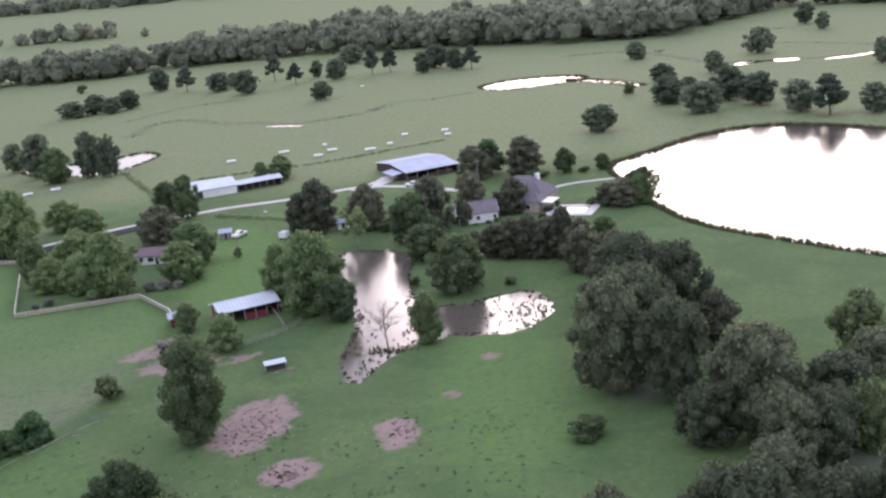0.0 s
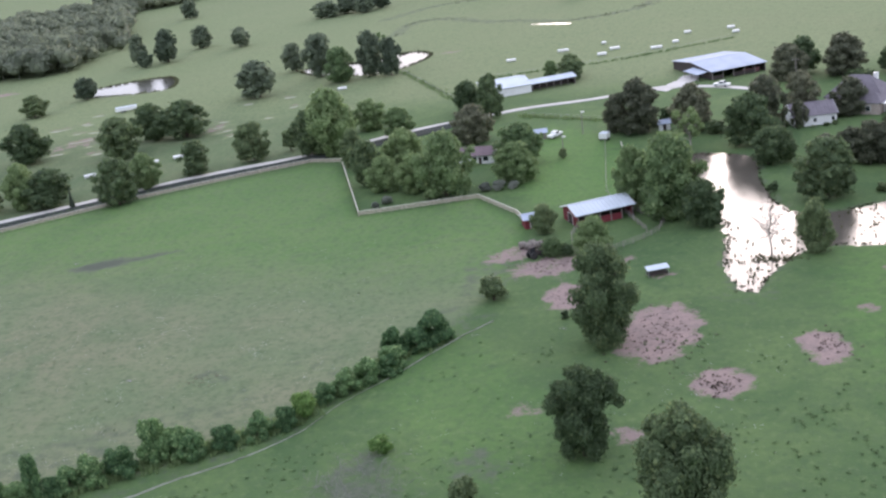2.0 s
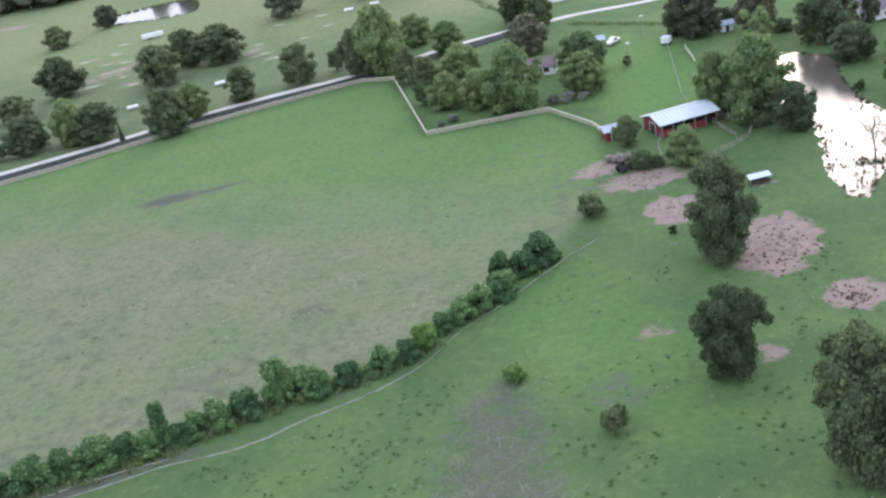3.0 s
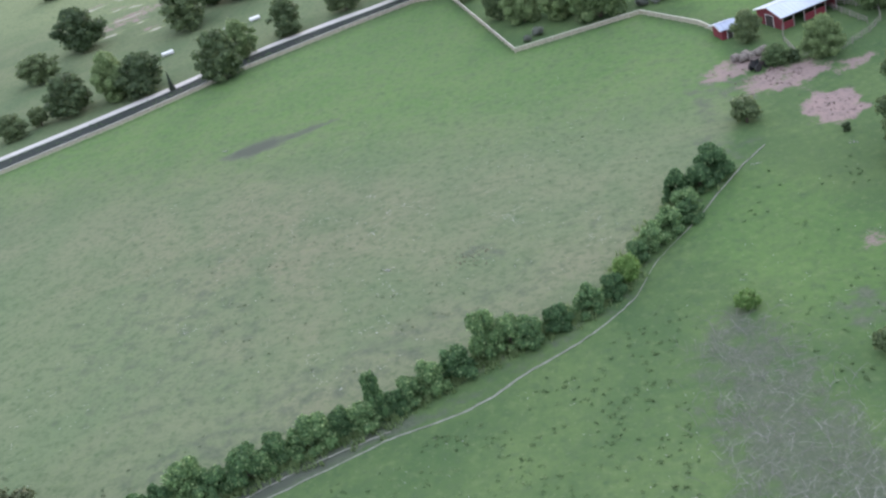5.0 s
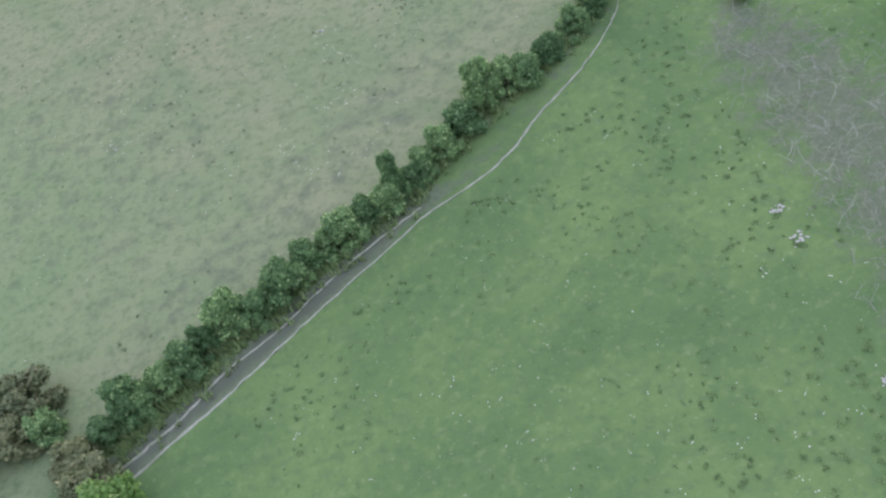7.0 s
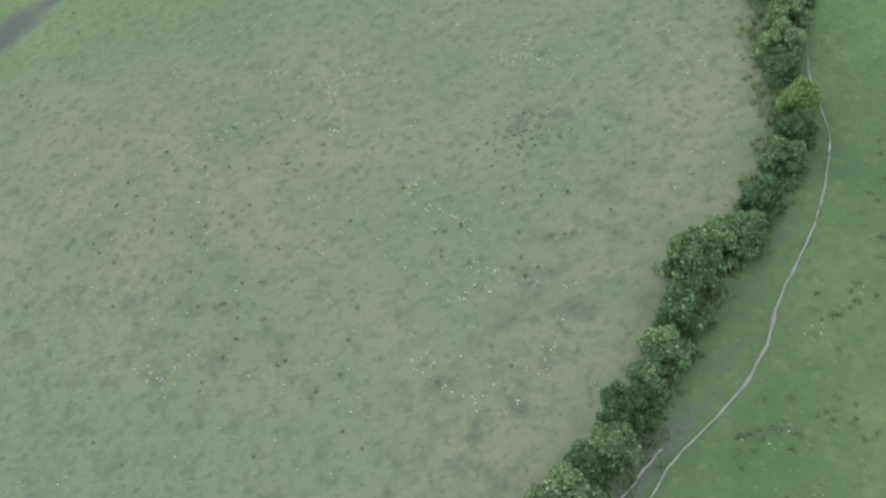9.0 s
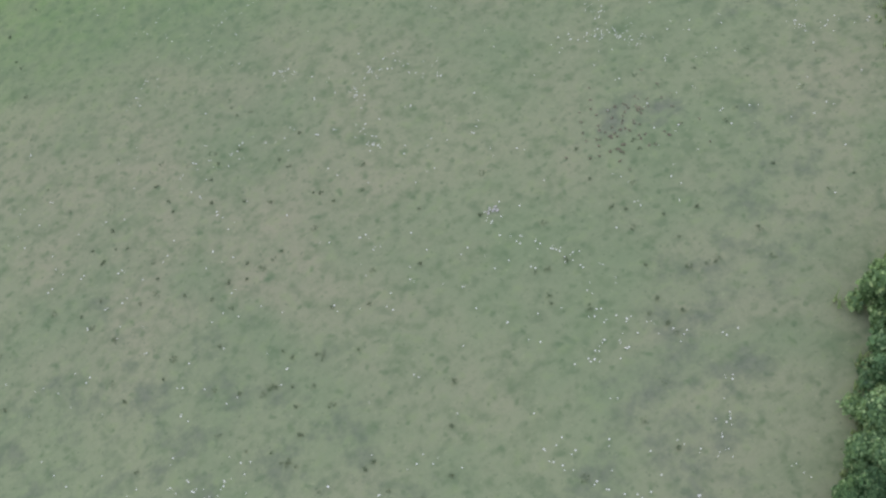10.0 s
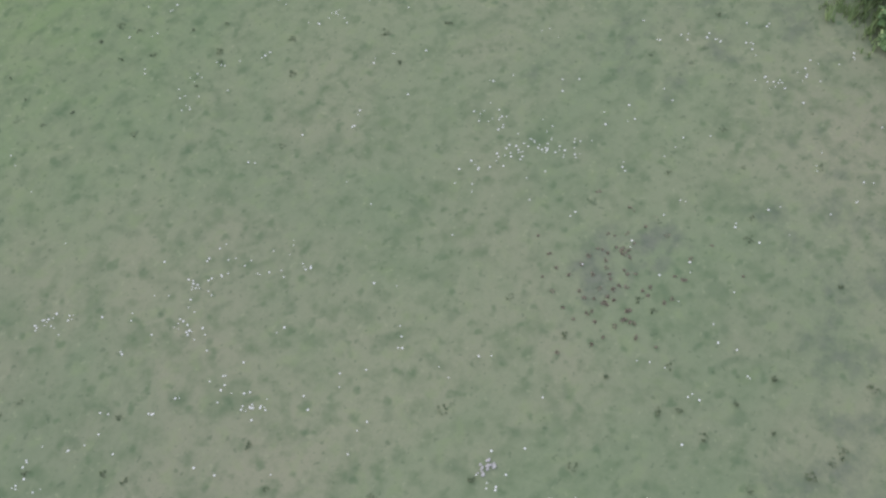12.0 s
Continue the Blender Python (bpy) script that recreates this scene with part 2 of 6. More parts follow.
    drycol = mix(m, ramp(m, fine, 0.3, 0.7), lin(0.078, 0.096, 0.066), lin(0.122, 0.134, 0.096))
    grass = mix(m, ramp(m, grey, 0.30, 0.85, 0, 0.85), grass, drycol)
    # wet, trampled ground
    grass = mix(m, ramp(m, maths(m, "ADD", grey, ramp(m, fine, 0.2, 0.8, -0.5, 0.5)), 1.0, 1.9, 0, 0.8), grass, lin(0.075, 0.084, 0.066))
    # bare earth
    e = maths(m, "ADD", (sep, 0), ramp(m, mid, 0.2, 0.8, -0.30, 0.30))
    e = maths(m, "ADD", e, ramp(m, fine, 0.2, 0.8, -0.17, 0.17))
    soil = mix(m, ramp(m, mid, 0.35, 0.7), lin(0.29, 0.215, 0.195), lin(0.22, 0.172, 0.156))
    soil = mix(m, ramp(m, fine, 0.52, 0.66, 0, 0.6), soil, lin(0.135, 0.108, 0.095))
    clod = maths(m, "MULTIPLY", ramp(m, spot, 0.56, 0.68, 0, 0.7), ramp(m, e, 0.75, 1.1))
    soil = mix(m, clod, soil, lin(0.085, 0.072, 0.066))
    out = mix(m, ramp(m, e, 0.36, 0.70), grass, soil)
    to_input(m, out, "Base Color")
    h = maths(m, "ADD", maths(m, "MULTIPLY", mid, 1.0), maths(m, "MULTIPLY", fine, 0.6))
    h = maths(m, "ADD", h, maths(m, "MULTIPLY", grain, 0.25))
    return bump(m, h, 0.32, 0.25)


PASTURE = ground_material()


# ---- helpers for shapes ----
class Shape:
    """Gathers vertices and faces for one mesh."""

    def __init__(self):
        self.v, self.f = [], []

    def add(self, verts, faces):
        n = len(self.v)
        self.v += [tuple(p) for p in verts]
        self.f += [tuple(i + n for i in q) for q in faces]
        return self

    def box(self, c, size, rz=0.0, chamfer=0.0):
        x, y, z = (s / 2 for s in size)
        b = min(chamfer, x * 0.9, y * 0.9)
        ring = [(-x + b, -y), (x - b, -y), (x, -y + b), (x, y - b), (x - b, y), (-x + b, y), (-x, y - b), (-x, -y + b)] if b else [(-x, -y), (x, -y), (x, y), (-x, y)]
        k = len(ring)
        ca, sa = math.cos(radians(rz)), math.sin(radians(rz))
        vs = [(c[0] + ca * p - sa * q, c[1] + sa * p + ca * q, c[2] + h) for h in (-z, z) for p, q in ring]
        return self.add(vs, [tuple(range(k))[::-1], tuple(range(k, 2 * k))] + [(i, (i + 1) % k, k + (i + 1) % k, k + i) for i in range(k)])

    def tube(self, pts, radii, sides=6):
        pts = [Vector(p) for p in pts]
        rings = []
        for i, p in enumerate(pts):
            d = (pts[min(i + 1, len(pts) - 1)] - pts[max(i - 1, 0)]).normalized()
            u = d.orthogonal().normalized()
            w = d.cross(u)
            rings.append([p + (u * math.cos(a) + w * math.sin(a)) * radii[i] for a in (2 * math.pi * k / sides for k in range(sides))])
        vs = [q for r in rings for q in r]
        fs = [(i * sides + k, i * sides + (k + 1) % sides, (i + 1) * sides + (k + 1) % sides, (i + 1) * sides + k) for i in range(len(pts) - 1) for k in range(sides)]
        fs += [tuple(range(sides))[::-1], tuple((len(pts) - 1) * sides + k for k in range(sides))]
        return self.add(vs, fs)

    def slab(self, corners, thick):
        """A flat plate: its corners in order, and its thickness along the normal."""
        c = [Vector(p) for p in corners]
        n = (c[1] - c[0]).cross(c[2] - c[0]).normalized() * thick
        k = len(c)
        return self.add([p for p in c] + [p + n for p in c], [tuple(range(k))[::-1], tuple(range(k, 2 * k))] + [(i, (i + 1) % k, k + (i + 1) % k, k + i) for i in range(k)])

    def mesh(self, name, mat, smooth=False):
        me = bpy.data.meshes.new(name)
        me.from_pydata(self.v, [], self.f)
        me.materials.append(mat)
        if smooth:
            me.shade_smooth()
        me.update()
        return me


def mesh_of(name, verts, faces, mat, smooth=False):
    me = bpy.data.meshes.new(name)
    me.from_pydata(verts, [], faces)
    me.materials.append(mat)
    if smooth:
        me.shade_smooth()
    me.update()
    return me


def part(name, shape, mat, parent, label="", at=None, smooth=False):
    me = shape.mesh(name, mat, smooth) if isinstance(shape, Shape) else shape
    ob = new(name, me)
    ob.parent = parent
    if at is not None:
        ob.matrix_basis = at
    return tagged(ob, label)


def thing(name, x, y, rz=0.0, label="", category="", group="", z=0.0, kind=""):
    ob = new(name)
    ob.matrix_basis = pose(x, y, z, 0, 0, rz)
    return tagged(ob, label, category, group, kind)


def smooth_line(pts, closed=False, step=4):
    """A Catmull-Rom line through the points."""
    n = len(pts)
    out = []
    for i in range(n if closed else n - 1):
        p = [np.array(pts[(i + k) % n] if closed else pts[min(max(i + k, 0), n - 1)], float) for k in (-1, 0, 1, 2)]
        for s in range(step):
            t = s / step
            out.append(0.5 * (2 * p[1] + (p[2] - p[0]) * t + (2 * p[0] - 5 * p[1] + 4 * p[2] - p[3]) * t * t + (3 * p[1] - p[0] - 3 * p[2] + p[3]) * t ** 3))
    if not closed:
        out.append(np.array(pts[-1], float))
    return np.array(out)


def inside_distance(px, py, poly):
    """Signed distance of many points to a closed line; inside is positive."""
    best = np.full(px.shape, 1e9)
    odd = np.zeros(px.shape, bool)
    for a, b in zip(poly, np.roll(poly, -1, 0)):
        ab = b - a
        t = np.clip(((px - a[0]) * ab[0] + (py - a[1]) * ab[1]) / (ab @ ab), 0, 1)
        best = np.minimum(best, np.hypot(px - a[0] - t * ab[0], py - a[1] - t * ab[1]))
        odd ^= ((a[1] > py) != (b[1] > py)) & (px < (b[0] - a[0]) * (py - a[1]) / (b[1] - a[1] + 1e-12) + a[0])
    return np.where(odd, best, -best)


def line_distance(px, py, line):
    best = np.full(px.shape, 1e9)
    for a, b in zip(line[:-1], line[1:]):
        ab = b - a
        t = np.clip(((px - a[0]) * ab[0] + (py - a[1]) * ab[1]) / (ab @ ab), 0, 1)
        best = np.minimum(best, np.hypot(px - a[0] - t * ab[0], py - a[1] - t * ab[1]))
    return best


# ---- the plan: shores, ways and field lines ----
SHORES = {
    "farm_pond": [(-38.8, 280.8), (-21.2, 274.4), (-20.1, 252.7), (-16.1, 230.9), (-5.4, 229.8), (6.3, 234.4), (10.7, 220.4), (3.5, 208.8), (-13.1, 209.2), (-20.8, 200.4), (-25.7, 188.6), (-29.6, 200.6), (-28.9, 224.3), (-36.7, 257)],
    "lake": [(39.5, 360.4), (55.7, 379.5), (78.4, 401.7), (99.4, 407.6), (117.7, 396.1), (142.1, 362.4), (151.1, 302.1), (133, 235.6), (99.6, 222.3), (83.4, 236.6), (67.9, 255.1), (53.4, 275.9), (46.6, 296.4), (42.6, 324.7)],
    "long_pond": [(-2.3, 611.5), (14.1, 630.4), (44.7, 625.7), (54.4, 606.9), (43, 596.1), (12.2, 591.4)],
    "pond_tail": [(46.7, 609.3), (62.1, 589.2), (77.5, 556.8), (74.7, 552.1), (60.2, 578.8), (44.9, 597.9)],
    "wooded_pond": [(-199.7, 471.9), (-186.7, 481.3), (-171.7, 478.7), (-155.8, 493.8), (-143.9, 479.5), (-150.8, 453.1), (-165.7, 446.8), (-186.6, 455.5)],
    "western_pond": [(-309, 467.8), (-302.9, 483.8), (-285.5, 494.1), (-271.4, 492.1), (-260.3, 461.8), (-286.6, 458.1)],
    "small_pool": [(-106.5, 542.6), (-97.6, 538.2), (-88.8, 532.9), (-89.3, 531), (-97.6, 535.3), (-106.5, 540.6)],
    "creek_pool_a": [(130.7, 598.3), (139.3, 605.3), (146.8, 601.1), (137.5, 595)],
    "creek_pool_b": [(173.9, 585.4), (186.6, 588.5), (204.1, 594.6), (203.3, 590), (186.6, 583.4)],
    "creek_pool_c": [(107.6, 714.2), (113.2, 716.7), (111.4, 702.6), (107.7, 703.8)],
    "creek_pool_d": [(148.6, 603.8), (163.5, 600.1), (162.7, 592.6), (148.7, 597.2)],
}
# how far small hummocks break up each shore, in metres
HUMMOCKS = {"farm_pond": 0.13, "small_pool": 0.22, "creek_pool_a": 0.20, "creek_pool_b": 0.20, "creek_pool_c": 0.20, "creek_pool_d": 0.20, "pond_tail": 0.12}
OUTLINE = {k: smooth_line(v, True, 5) for k, v in SHORES.items()}
ROAD = smooth_line([(-426.9, 128.1), (-331.9, 188.5), (-224.4, 256.8), (-180.5, 289.4), (-144.5, 308.6), (-116.8, 329.3), (-100, 344.7)], False, 6)
DRIVE = smooth_line([(-426.9, 134.7), (-331.9, 195.1), (-224.5, 263.8), (-180.5, 295.9), (-144.6, 315), (-116.8, 335.8), (-87.7, 351.2), (-65.6, 356.4), (-49.9, 363.3), (-39.2, 364.9), (-24.5, 357.1), (-9.8, 344.9)], False, 6)
LAKE_PATH = smooth_line([(14.5, 331.5), (24.1, 339.1), (38.6, 341), (46.3, 342.1)], False, 6)
TRACK = smooth_line([(-70, 181), (-75.8, 173.0), (-82.6, 161.0), (-86.6, 155.3), (-89.6, 150.3), (-92.5, 143.4), (-95.1, 139.8), (-98.6, 136.2), (-102.4, 133.0), (-107.6, 129.5), (-111.3, 126.0), (-115.4, 123.4), (-119.2, 122.0), (-124.0, 120.5), (-126.7, 119.0), (-132.8, 115.5), (-139.0, 112.2), (-142.9, 109.9), (-148.5, 106.6), (-151.9, 104.7), (-155.9, 102.7), (-160.8, 100.0), (-163.4, 99.7)], False, 4)
TRACK_B = smooth_line([(-124.0, 121.5), (-129.5, 119.1), (-135.5, 116.2), (-141.3, 112.5), (-144.2, 110.9), (-149.7, 108.5), (-155.2, 104.6), (-159.2, 102.5), (-163.5, 100.3)], False, 6)
FIELD = np.array([(-426.4, 116.4), (-224.4, 253.8), (-140.6, 302), (-131.6, 297.8), (-113.1, 248.7), (-85, 256), (-69.1, 231.9), (-70.9, 190.3), (-77.7, 174.5), (-85.6, 158.7), (-96.4, 142), (-113.1, 130.1), (-139.8, 115.4), (-164.2, 103.4), (-239.9, 61.9), (-420, 20)], float)
CREEKS = [smooth_line(p) for p in (
    [(-176.8, 552.3), (-177.5, 590.2), (-161, 597.4), (-132.5, 566.2), (-116.2, 558), (-90.5, 540.1), (-71.9, 546.1), (-56.3, 558.8), (-47.2, 582), (-28.8, 581.1), (-8.3, 590)],
    [(52.8, 732), (84.9, 727.4), (108.8, 676.3), (122.7, 613.5), (144.3, 605), (172, 590), (203, 593), (214.3, 620), (182, 677.7), (159, 678.2)],
    [(-198.5, 618.6), (-177.3, 661), (-148.4, 669.6)],
    [(93.7, 769.2), (158.2, 809.2), (205.5, 765.3)])]
THICKET = smooth_line([(-86.9, 132.9), (-79.6, 137.8), (-72.6, 130.7), (-69.1, 117.8), (-61.5, 98.8), (-59.6, 75.9), (-74.2, 67), (-85.7, 80), (-86.7, 98), (-88.2, 115.9)], True, 4)


# ---- ground ----
def axis(lo, core_lo, core_hi, hi, fine, mid_lo, mid_hi, mid):
    """Grid lines: fine in the core, wider around it, growing to the horizon."""
    a = list(np.arange(core_lo, core_hi, fine))
    a = list(np.arange(mid_lo, core_lo, mid)) + a + list(np.arange(core_hi, mid_hi, mid))
    s, x = mid, a[-1]
    while x < hi:
        s *= 1.25
        x = min(x + s, hi)
        a.append(x)
    s, x = mid, a[0]
    while x > lo:
        s *= 1.25
        x = max(x - s, lo)
        a.insert(0, x)
    return np.array(a)


def soft(x, lo, hi):
    t = np.clip((x - lo) / (hi - lo), 0, 1)
    return t * t * (3 - 2 * t)


def blob(X, Y, x, y, rx, ry, turn=0.0):
    c, s = math.cos(radians(turn)), math.sin(radians(turn))
    k = 0.10 * min(rx, ry)
    X, Y = X + k * (np.sin(Y * 0.9 + x) + np.sin(Y * 1.3 - X * 0.7 + y)), Y + k * (np.sin(X * 1.1 + y) + np.sin(X * 1.5 + Y * 0.8 + x))
    u, v = (X - x) * c + (Y - y) * s, -(X - x) * s + (Y - y) * c
    return soft(1.45 - np.hypot(u / rx, v / ry), 0, 0.9)


def build_ground():
    gx = axis(-3600, -232, 42, 3200, 1.5, -340, 250, 3.0)
    gy = axis(-900, 60, 345, 4300, 1.5, 20, 700, 3.0)
    X, Y = np.meshgrid(gx, gy)
    Z = 0.10 * np.sin(X / 17 + np.sin(Y / 23)) * np.sin(Y / 19) + 0.10
    far = np.hypot(X + 20, Y)
    Z += np.clip(far - 1250, 0, None) * 0.030
    dirt, west, grey = np.zeros_like(X), np.zeros_like(X), np.zeros_like(X)
    meadow = soft(inside_distance(X, Y, FIELD), -2, 4)
    north = soft(Y + 0.15 * X, 140, 218)
    west = np.maximum(west, meadow * (0.95 - 0.56 * north))
    beyond = soft(Y - 355 - 0.0 * X, -20, 60)
    west = np.maximum(west, beyond * 0.70)
    up = soft((Y - 252 - (X + 225) * 0.70), 0, 12) * soft(-X, 120, 150)
    west = np.maximum(west, up * 0.56)
    for k, line in OUTLINE.items():
        near = (X > line[:, 0].min() - 12) & (X < line[:, 0].max() + 12) & (Y > line[:, 1].min() - 12) & (Y < line[:, 1].max() + 12)
        d = np.full(X.shape, -50.0)
        d[near] = inside_distance(X[near], Y[near], line)
        Z = np.where(d > -3, np.minimum(Z, 0.12 - soft(d, -3, 2.5) * 0.62), Z)
        hummock = HUMMOCKS.get(k, 0.0) * (np.sin(X * 1.9 + 1.3 * np.sin(Y * 0.7)) * np.sin(Y * 1.6 + 1.1 * np.sin(X * 0.9)) + 0.6 * np.sin(X * 0.83 + Y * 1.07))
        Z = np.where((d > -2) & (d < 3.5), Z + hummock * soft(d, -2, -0.5) * soft(3.5 - d, 0, 2), Z)
        grey = np.maximum(grey, soft(d, -3.2, -0.5) * 0.55)
    # bare earth
    for x, y, rx, ry, turn, k in ((-41.2, 173, 6.4, 11.5, -8, 1.0), (-32.4, 154.1, 4.8, 5.2, 0, 0.85), (-16.8, 164.8, 3.6, 6.6, 10, 0.85), (-57.1, 190.1, 5.0, 6.6, 0, 0.95),
                                  (-62.1, 206.1, 9, 6, 20, 0.72), (-70, 215.1, 8, 4.5, 35, 0.66), (-50.3, 205.9, 6, 2.2, 35, 0.6), (-1.8, 195.4, 2.6, 2.4, 0, 0.7), (-8.6, 178.4, 3, 2.4, 0, 0.55),
                                  (-45.3, 139, 2.6, 2.8, 0, 0.62), (-59.9, 146.7, 3, 3, 0, 0.5), (-135.9, 481.1, 7, 3, 10, 0.6), (-42, 198.4, 3.2, 2.4, 0, 0.6),
                                  (-248, 363.6, 18, 7, 60, 0.52), (-197.7, 364.5, 4, 7, 0, 0.5), (-364.4, 492.2, 12, 7, 0, 0.7)):
        dirt = np.maximum(dirt, blob(X, Y, x, y, rx, ry, turn) * k)
    # pale cleared strips in the far pasture
    pale = np.zeros_like(X)
    for x, y, w in ((-267, 411, 5), (-265.3, 395, 4.5), (-257.9, 379.3, 4.5), (-251, 363.7, 5), (-246, 366.7, 4), (-240.5, 354.5, 5), (-231.8, 340.9, 5), (-271.1, 387.4, 8), (-248, 345.6, 6),
                    (-198.6, 374.7, 4.5), (-196.1, 367.3, 5), (-192.2, 358.7, 5), (-184.5, 350.7, 6), (-180.4, 356.3, 6), (-200.5, 404.7, 4), (-185, 411.4, 4.5), (-176.6, 391.2, 4.5), (-181.1, 375.7, 3.5), (-252.1, 377.9, 5), (-262.2, 392.9, 5)):
        pale = np.maximum(pale, blob(X, Y, x, y, w * 0.62, 1.5, 25))
        dirt = np.maximum(dirt, blob(X, Y, x - 2, y + 3, w * 0.8, 2.2, 25) * 0.5)
    grey = np.maximum(grey, soft(2.4 - line_distance(X, Y, TRACK + [-0.9, 1.4]), -1.2, 1.6) * 0.40)
    mud = soft(1.3 - line_distance(X, Y, TRACK + [-0.75, 1.2]), -0.9, 0.7) * np.clip((-112 - X) / 25, 0.0, 1)
    grey = np.maximum(grey, mud * 2.1)
    lawn = np.maximum(blob(X, Y, -66.3, 281.5, 16, 42, 12), blob(X, Y, 0.7, 179.2, 14, 40, 0) * 0.7)
    lawn = np.maximum(lawn, blob(X, Y, -69.7, 150.6, 12, 40, 30) * 0.5)
    lawn = np.maximum(lawn, meadow * north * 0.8)
    # dry growth; some of these patches only darken the grass
    grey = np.maximum(grey, soft(inside_distance(X, Y, THICKET), -5, 9) * 0.80)
    for x, y, rx, ry, turn, k in ((-182, 86, 15, 9, 20, 0.9), (46, 143, 9, 13, 0, 0.85), (24, 178, 9, 10, 0, 0.8), (-167.7, 224.3, 6.5, 3.0, 20, 2.0), (-159.3, 227.6, 8, 1.5, 24, 1.5), (-64.7, 131.6, 5, 5, 0, 0.6), (-114.8, 162.5, 4.6, 2.6, -28, 0.6), (-26.6, 189.6, 7, 9, 0, 0.4), (-73.9, 205.3, 7, 14, 0, 0.5), (-77.8, 183.5, 4, 8, 30, 0.45), (-97.4, 166.9, 5, 14, 38, 0.36), (-138.9, 131.4, 34, 7, 36, 0.46), (-163.9, 151.7, 20, 30, 20, 0.38), (-111.2, 149, 16, 5, 40, 0.40)):
        grey = np.maximum(grey, blob(X, Y, x, y, rx, ry, turn) * k)
    # below zero this channel holds the far pasture's painted haze, not lawn
    lawn = np.where(beyond > 0.02, -beyond, lawn)
    lawn = np.where(pale > 0.1, -1 - pale, lawn)
    for line in CREEKS:
        grey = np.maximum(grey, soft(6 - line_distance(X, Y, line), -4, 5) * 0.62)
    ny, nx = X.shape
    idx = np.arange(ny * nx).reshape(ny, nx)
    faces = np.stack([idx[:-1, :-1], idx[:-1, 1:], idx[1:, 1:], idx[1:, :-1]], -1).reshape(-1, 4)
    me = bpy.data.meshes.new("ground")
    me.vertices.add(nx * ny)
    me.vertices.foreach_set("co", np.stack([X, Y, Z], -1).ravel())
    me.loops.add(faces.size)
    me.loops.foreach_set("vertex_index", faces.ravel())
    me.polygons.add(len(faces))
    me.polygons.foreach_set("loop_start", np.arange(0, faces.size, 4))
    me.update(calc_edges=True)
    col = me.color_attributes.new("state", "FLOAT_COLOR", "POINT")
    col.data.foreach_set("color", np.stack([dirt, west, grey, lawn], -1).ravel())
    me.materials.append(PASTURE)
    me.shade_smooth()
    return tagged(new("ground", me), "green pasture with bare earth patches and dry growth", "pasture", kind="structure")


ground = build_ground()


def build_water(key, mat, label):
    line = OUTLINE[key]
    c = line.mean(0)
    out = line + (line - c) / np.linalg.norm(line - c, axis=1)[:, None] * 2.0
    me = mesh_of(key, [(p[0], p[1], -0.12) for p in out], [tuple(range(len(out)))], mat)
    return tagged(new("water", me), label, "pond", kind="structure")


build_water("farm_pond", RIPPLED, "farm pond of rippled water mirroring the evening sky")
build_water("lake", CALM, "large calm lake mirroring the bright evening sky")
for key in OUTLINE:
    if key not in ("farm_pond", "lake"):
        build_water(key, CALM, "small pasture pond mirroring the bright sky")


def strip(name, line, width, z, mat, label, category, wobble=0.0):
    """A way laid on the ground, a few centimetres thick."""
    r = random.Random(name)
    sh = Shape()
    d = np.gradient(line, axis=0)
    d /= np.linalg.norm(d, axis=1)[:, None]
    n = np.stack([-d[:, 1], d[:, 0]], -1)
    rows = []
    for p, q in zip(line, n):
        a, b = width / 2 + r.uniform(-wobble, wobble), width / 2 + r.uniform(-wobble, wobble)
        rows.append([(p[0] - q[0] * a, p[1] - q[1] * a, 0.0), (p[0] - q[0] * (a - 0.2), p[1] - q[1] * (a - 0.2), z), (p[0] + q[0] * (b - 0.2), p[1] + q[1] * (b - 0.2), z), (p[0] + q[0] * b, p[1] + q[1] * b, 0.0)])
    k = len(rows)
    sh.add([v for row in rows for v in row], [(i * 4 + j, i * 4 + j + 4, i * 4 + j + 5, i * 4 + j + 1) for i in range(k - 1) for j in range(3)])
    ob = new(name, sh.mesh(name, mat))
    return tagged(ob, label, category, kind="structure")


strip("road", ROAD, 7.2, 0.26, ASPHALT, "dark asphalt country road beside a pale drive", "road", 0.1)
strip("gravel_drive", DRIVE, 3.0, 0.28, GRAVEL, "pale gravel drive along the road to the barns", "driveway", 0.25)
strip("barn_forecourt", smooth_line([(-44.5, 360.2), (-39.2, 366.4), (-35.3, 374.1), (-34.4, 380)], False, 6), 6.0, 0.25, GRAVEL, "pale gravel forecourt of the hay barn", "driveway", 0.8)
strip("garden_path", LAKE_PATH, 1.6, 0.27, GRAVEL, "pale gravel path from the house to the lake", "path", 0.1)
strip("dirt_track", TRACK + [0.25, -0.4], 0.32, 0.26, RUT, "narrow pale dirt track beside the hedgerow", "track", 0.12)
strip("dirt_track", TRACK_B, 0.26, 0.26, RUT, "faint second rut of the dirt track", "track", 0.1)


# ---- plants ----
def tufts(rng, centres, normals, size, spread=0.7):
    """Small folded leaf sprays: verts and faces."""
    n = len(centres)
    nrm = normals + rng.normal(0, spread, (n, 3))
    nrm /= np.linalg.norm(nrm, axis=1)[:, None] + 1e-9
    ref = rng.normal(0, 1, (n, 3))
    u = np.cross(nrm, ref)
    u /= np.linalg.norm(u, axis=1)[:, None] + 1e-9
    w = np.cross(nrm, u)
    s = size * rng.uniform(0.45, 1.5, (n, 1))
    a, b = centres - u * s * 0.5, centres + u * s * 0.5
    c = centres + w * s * 0.62 - nrm * s * 0.22
    d = centres - w * s * 0.62 - nrm * s * 0.22
    v = np.stack([a, c, b, d], 1).reshape(-1, 3)
    i = np.arange(n)[:, None] * 4
    f = np.concatenate([i + [0, 2, 1], i + [0, 3, 2]], 0)
    return v, f


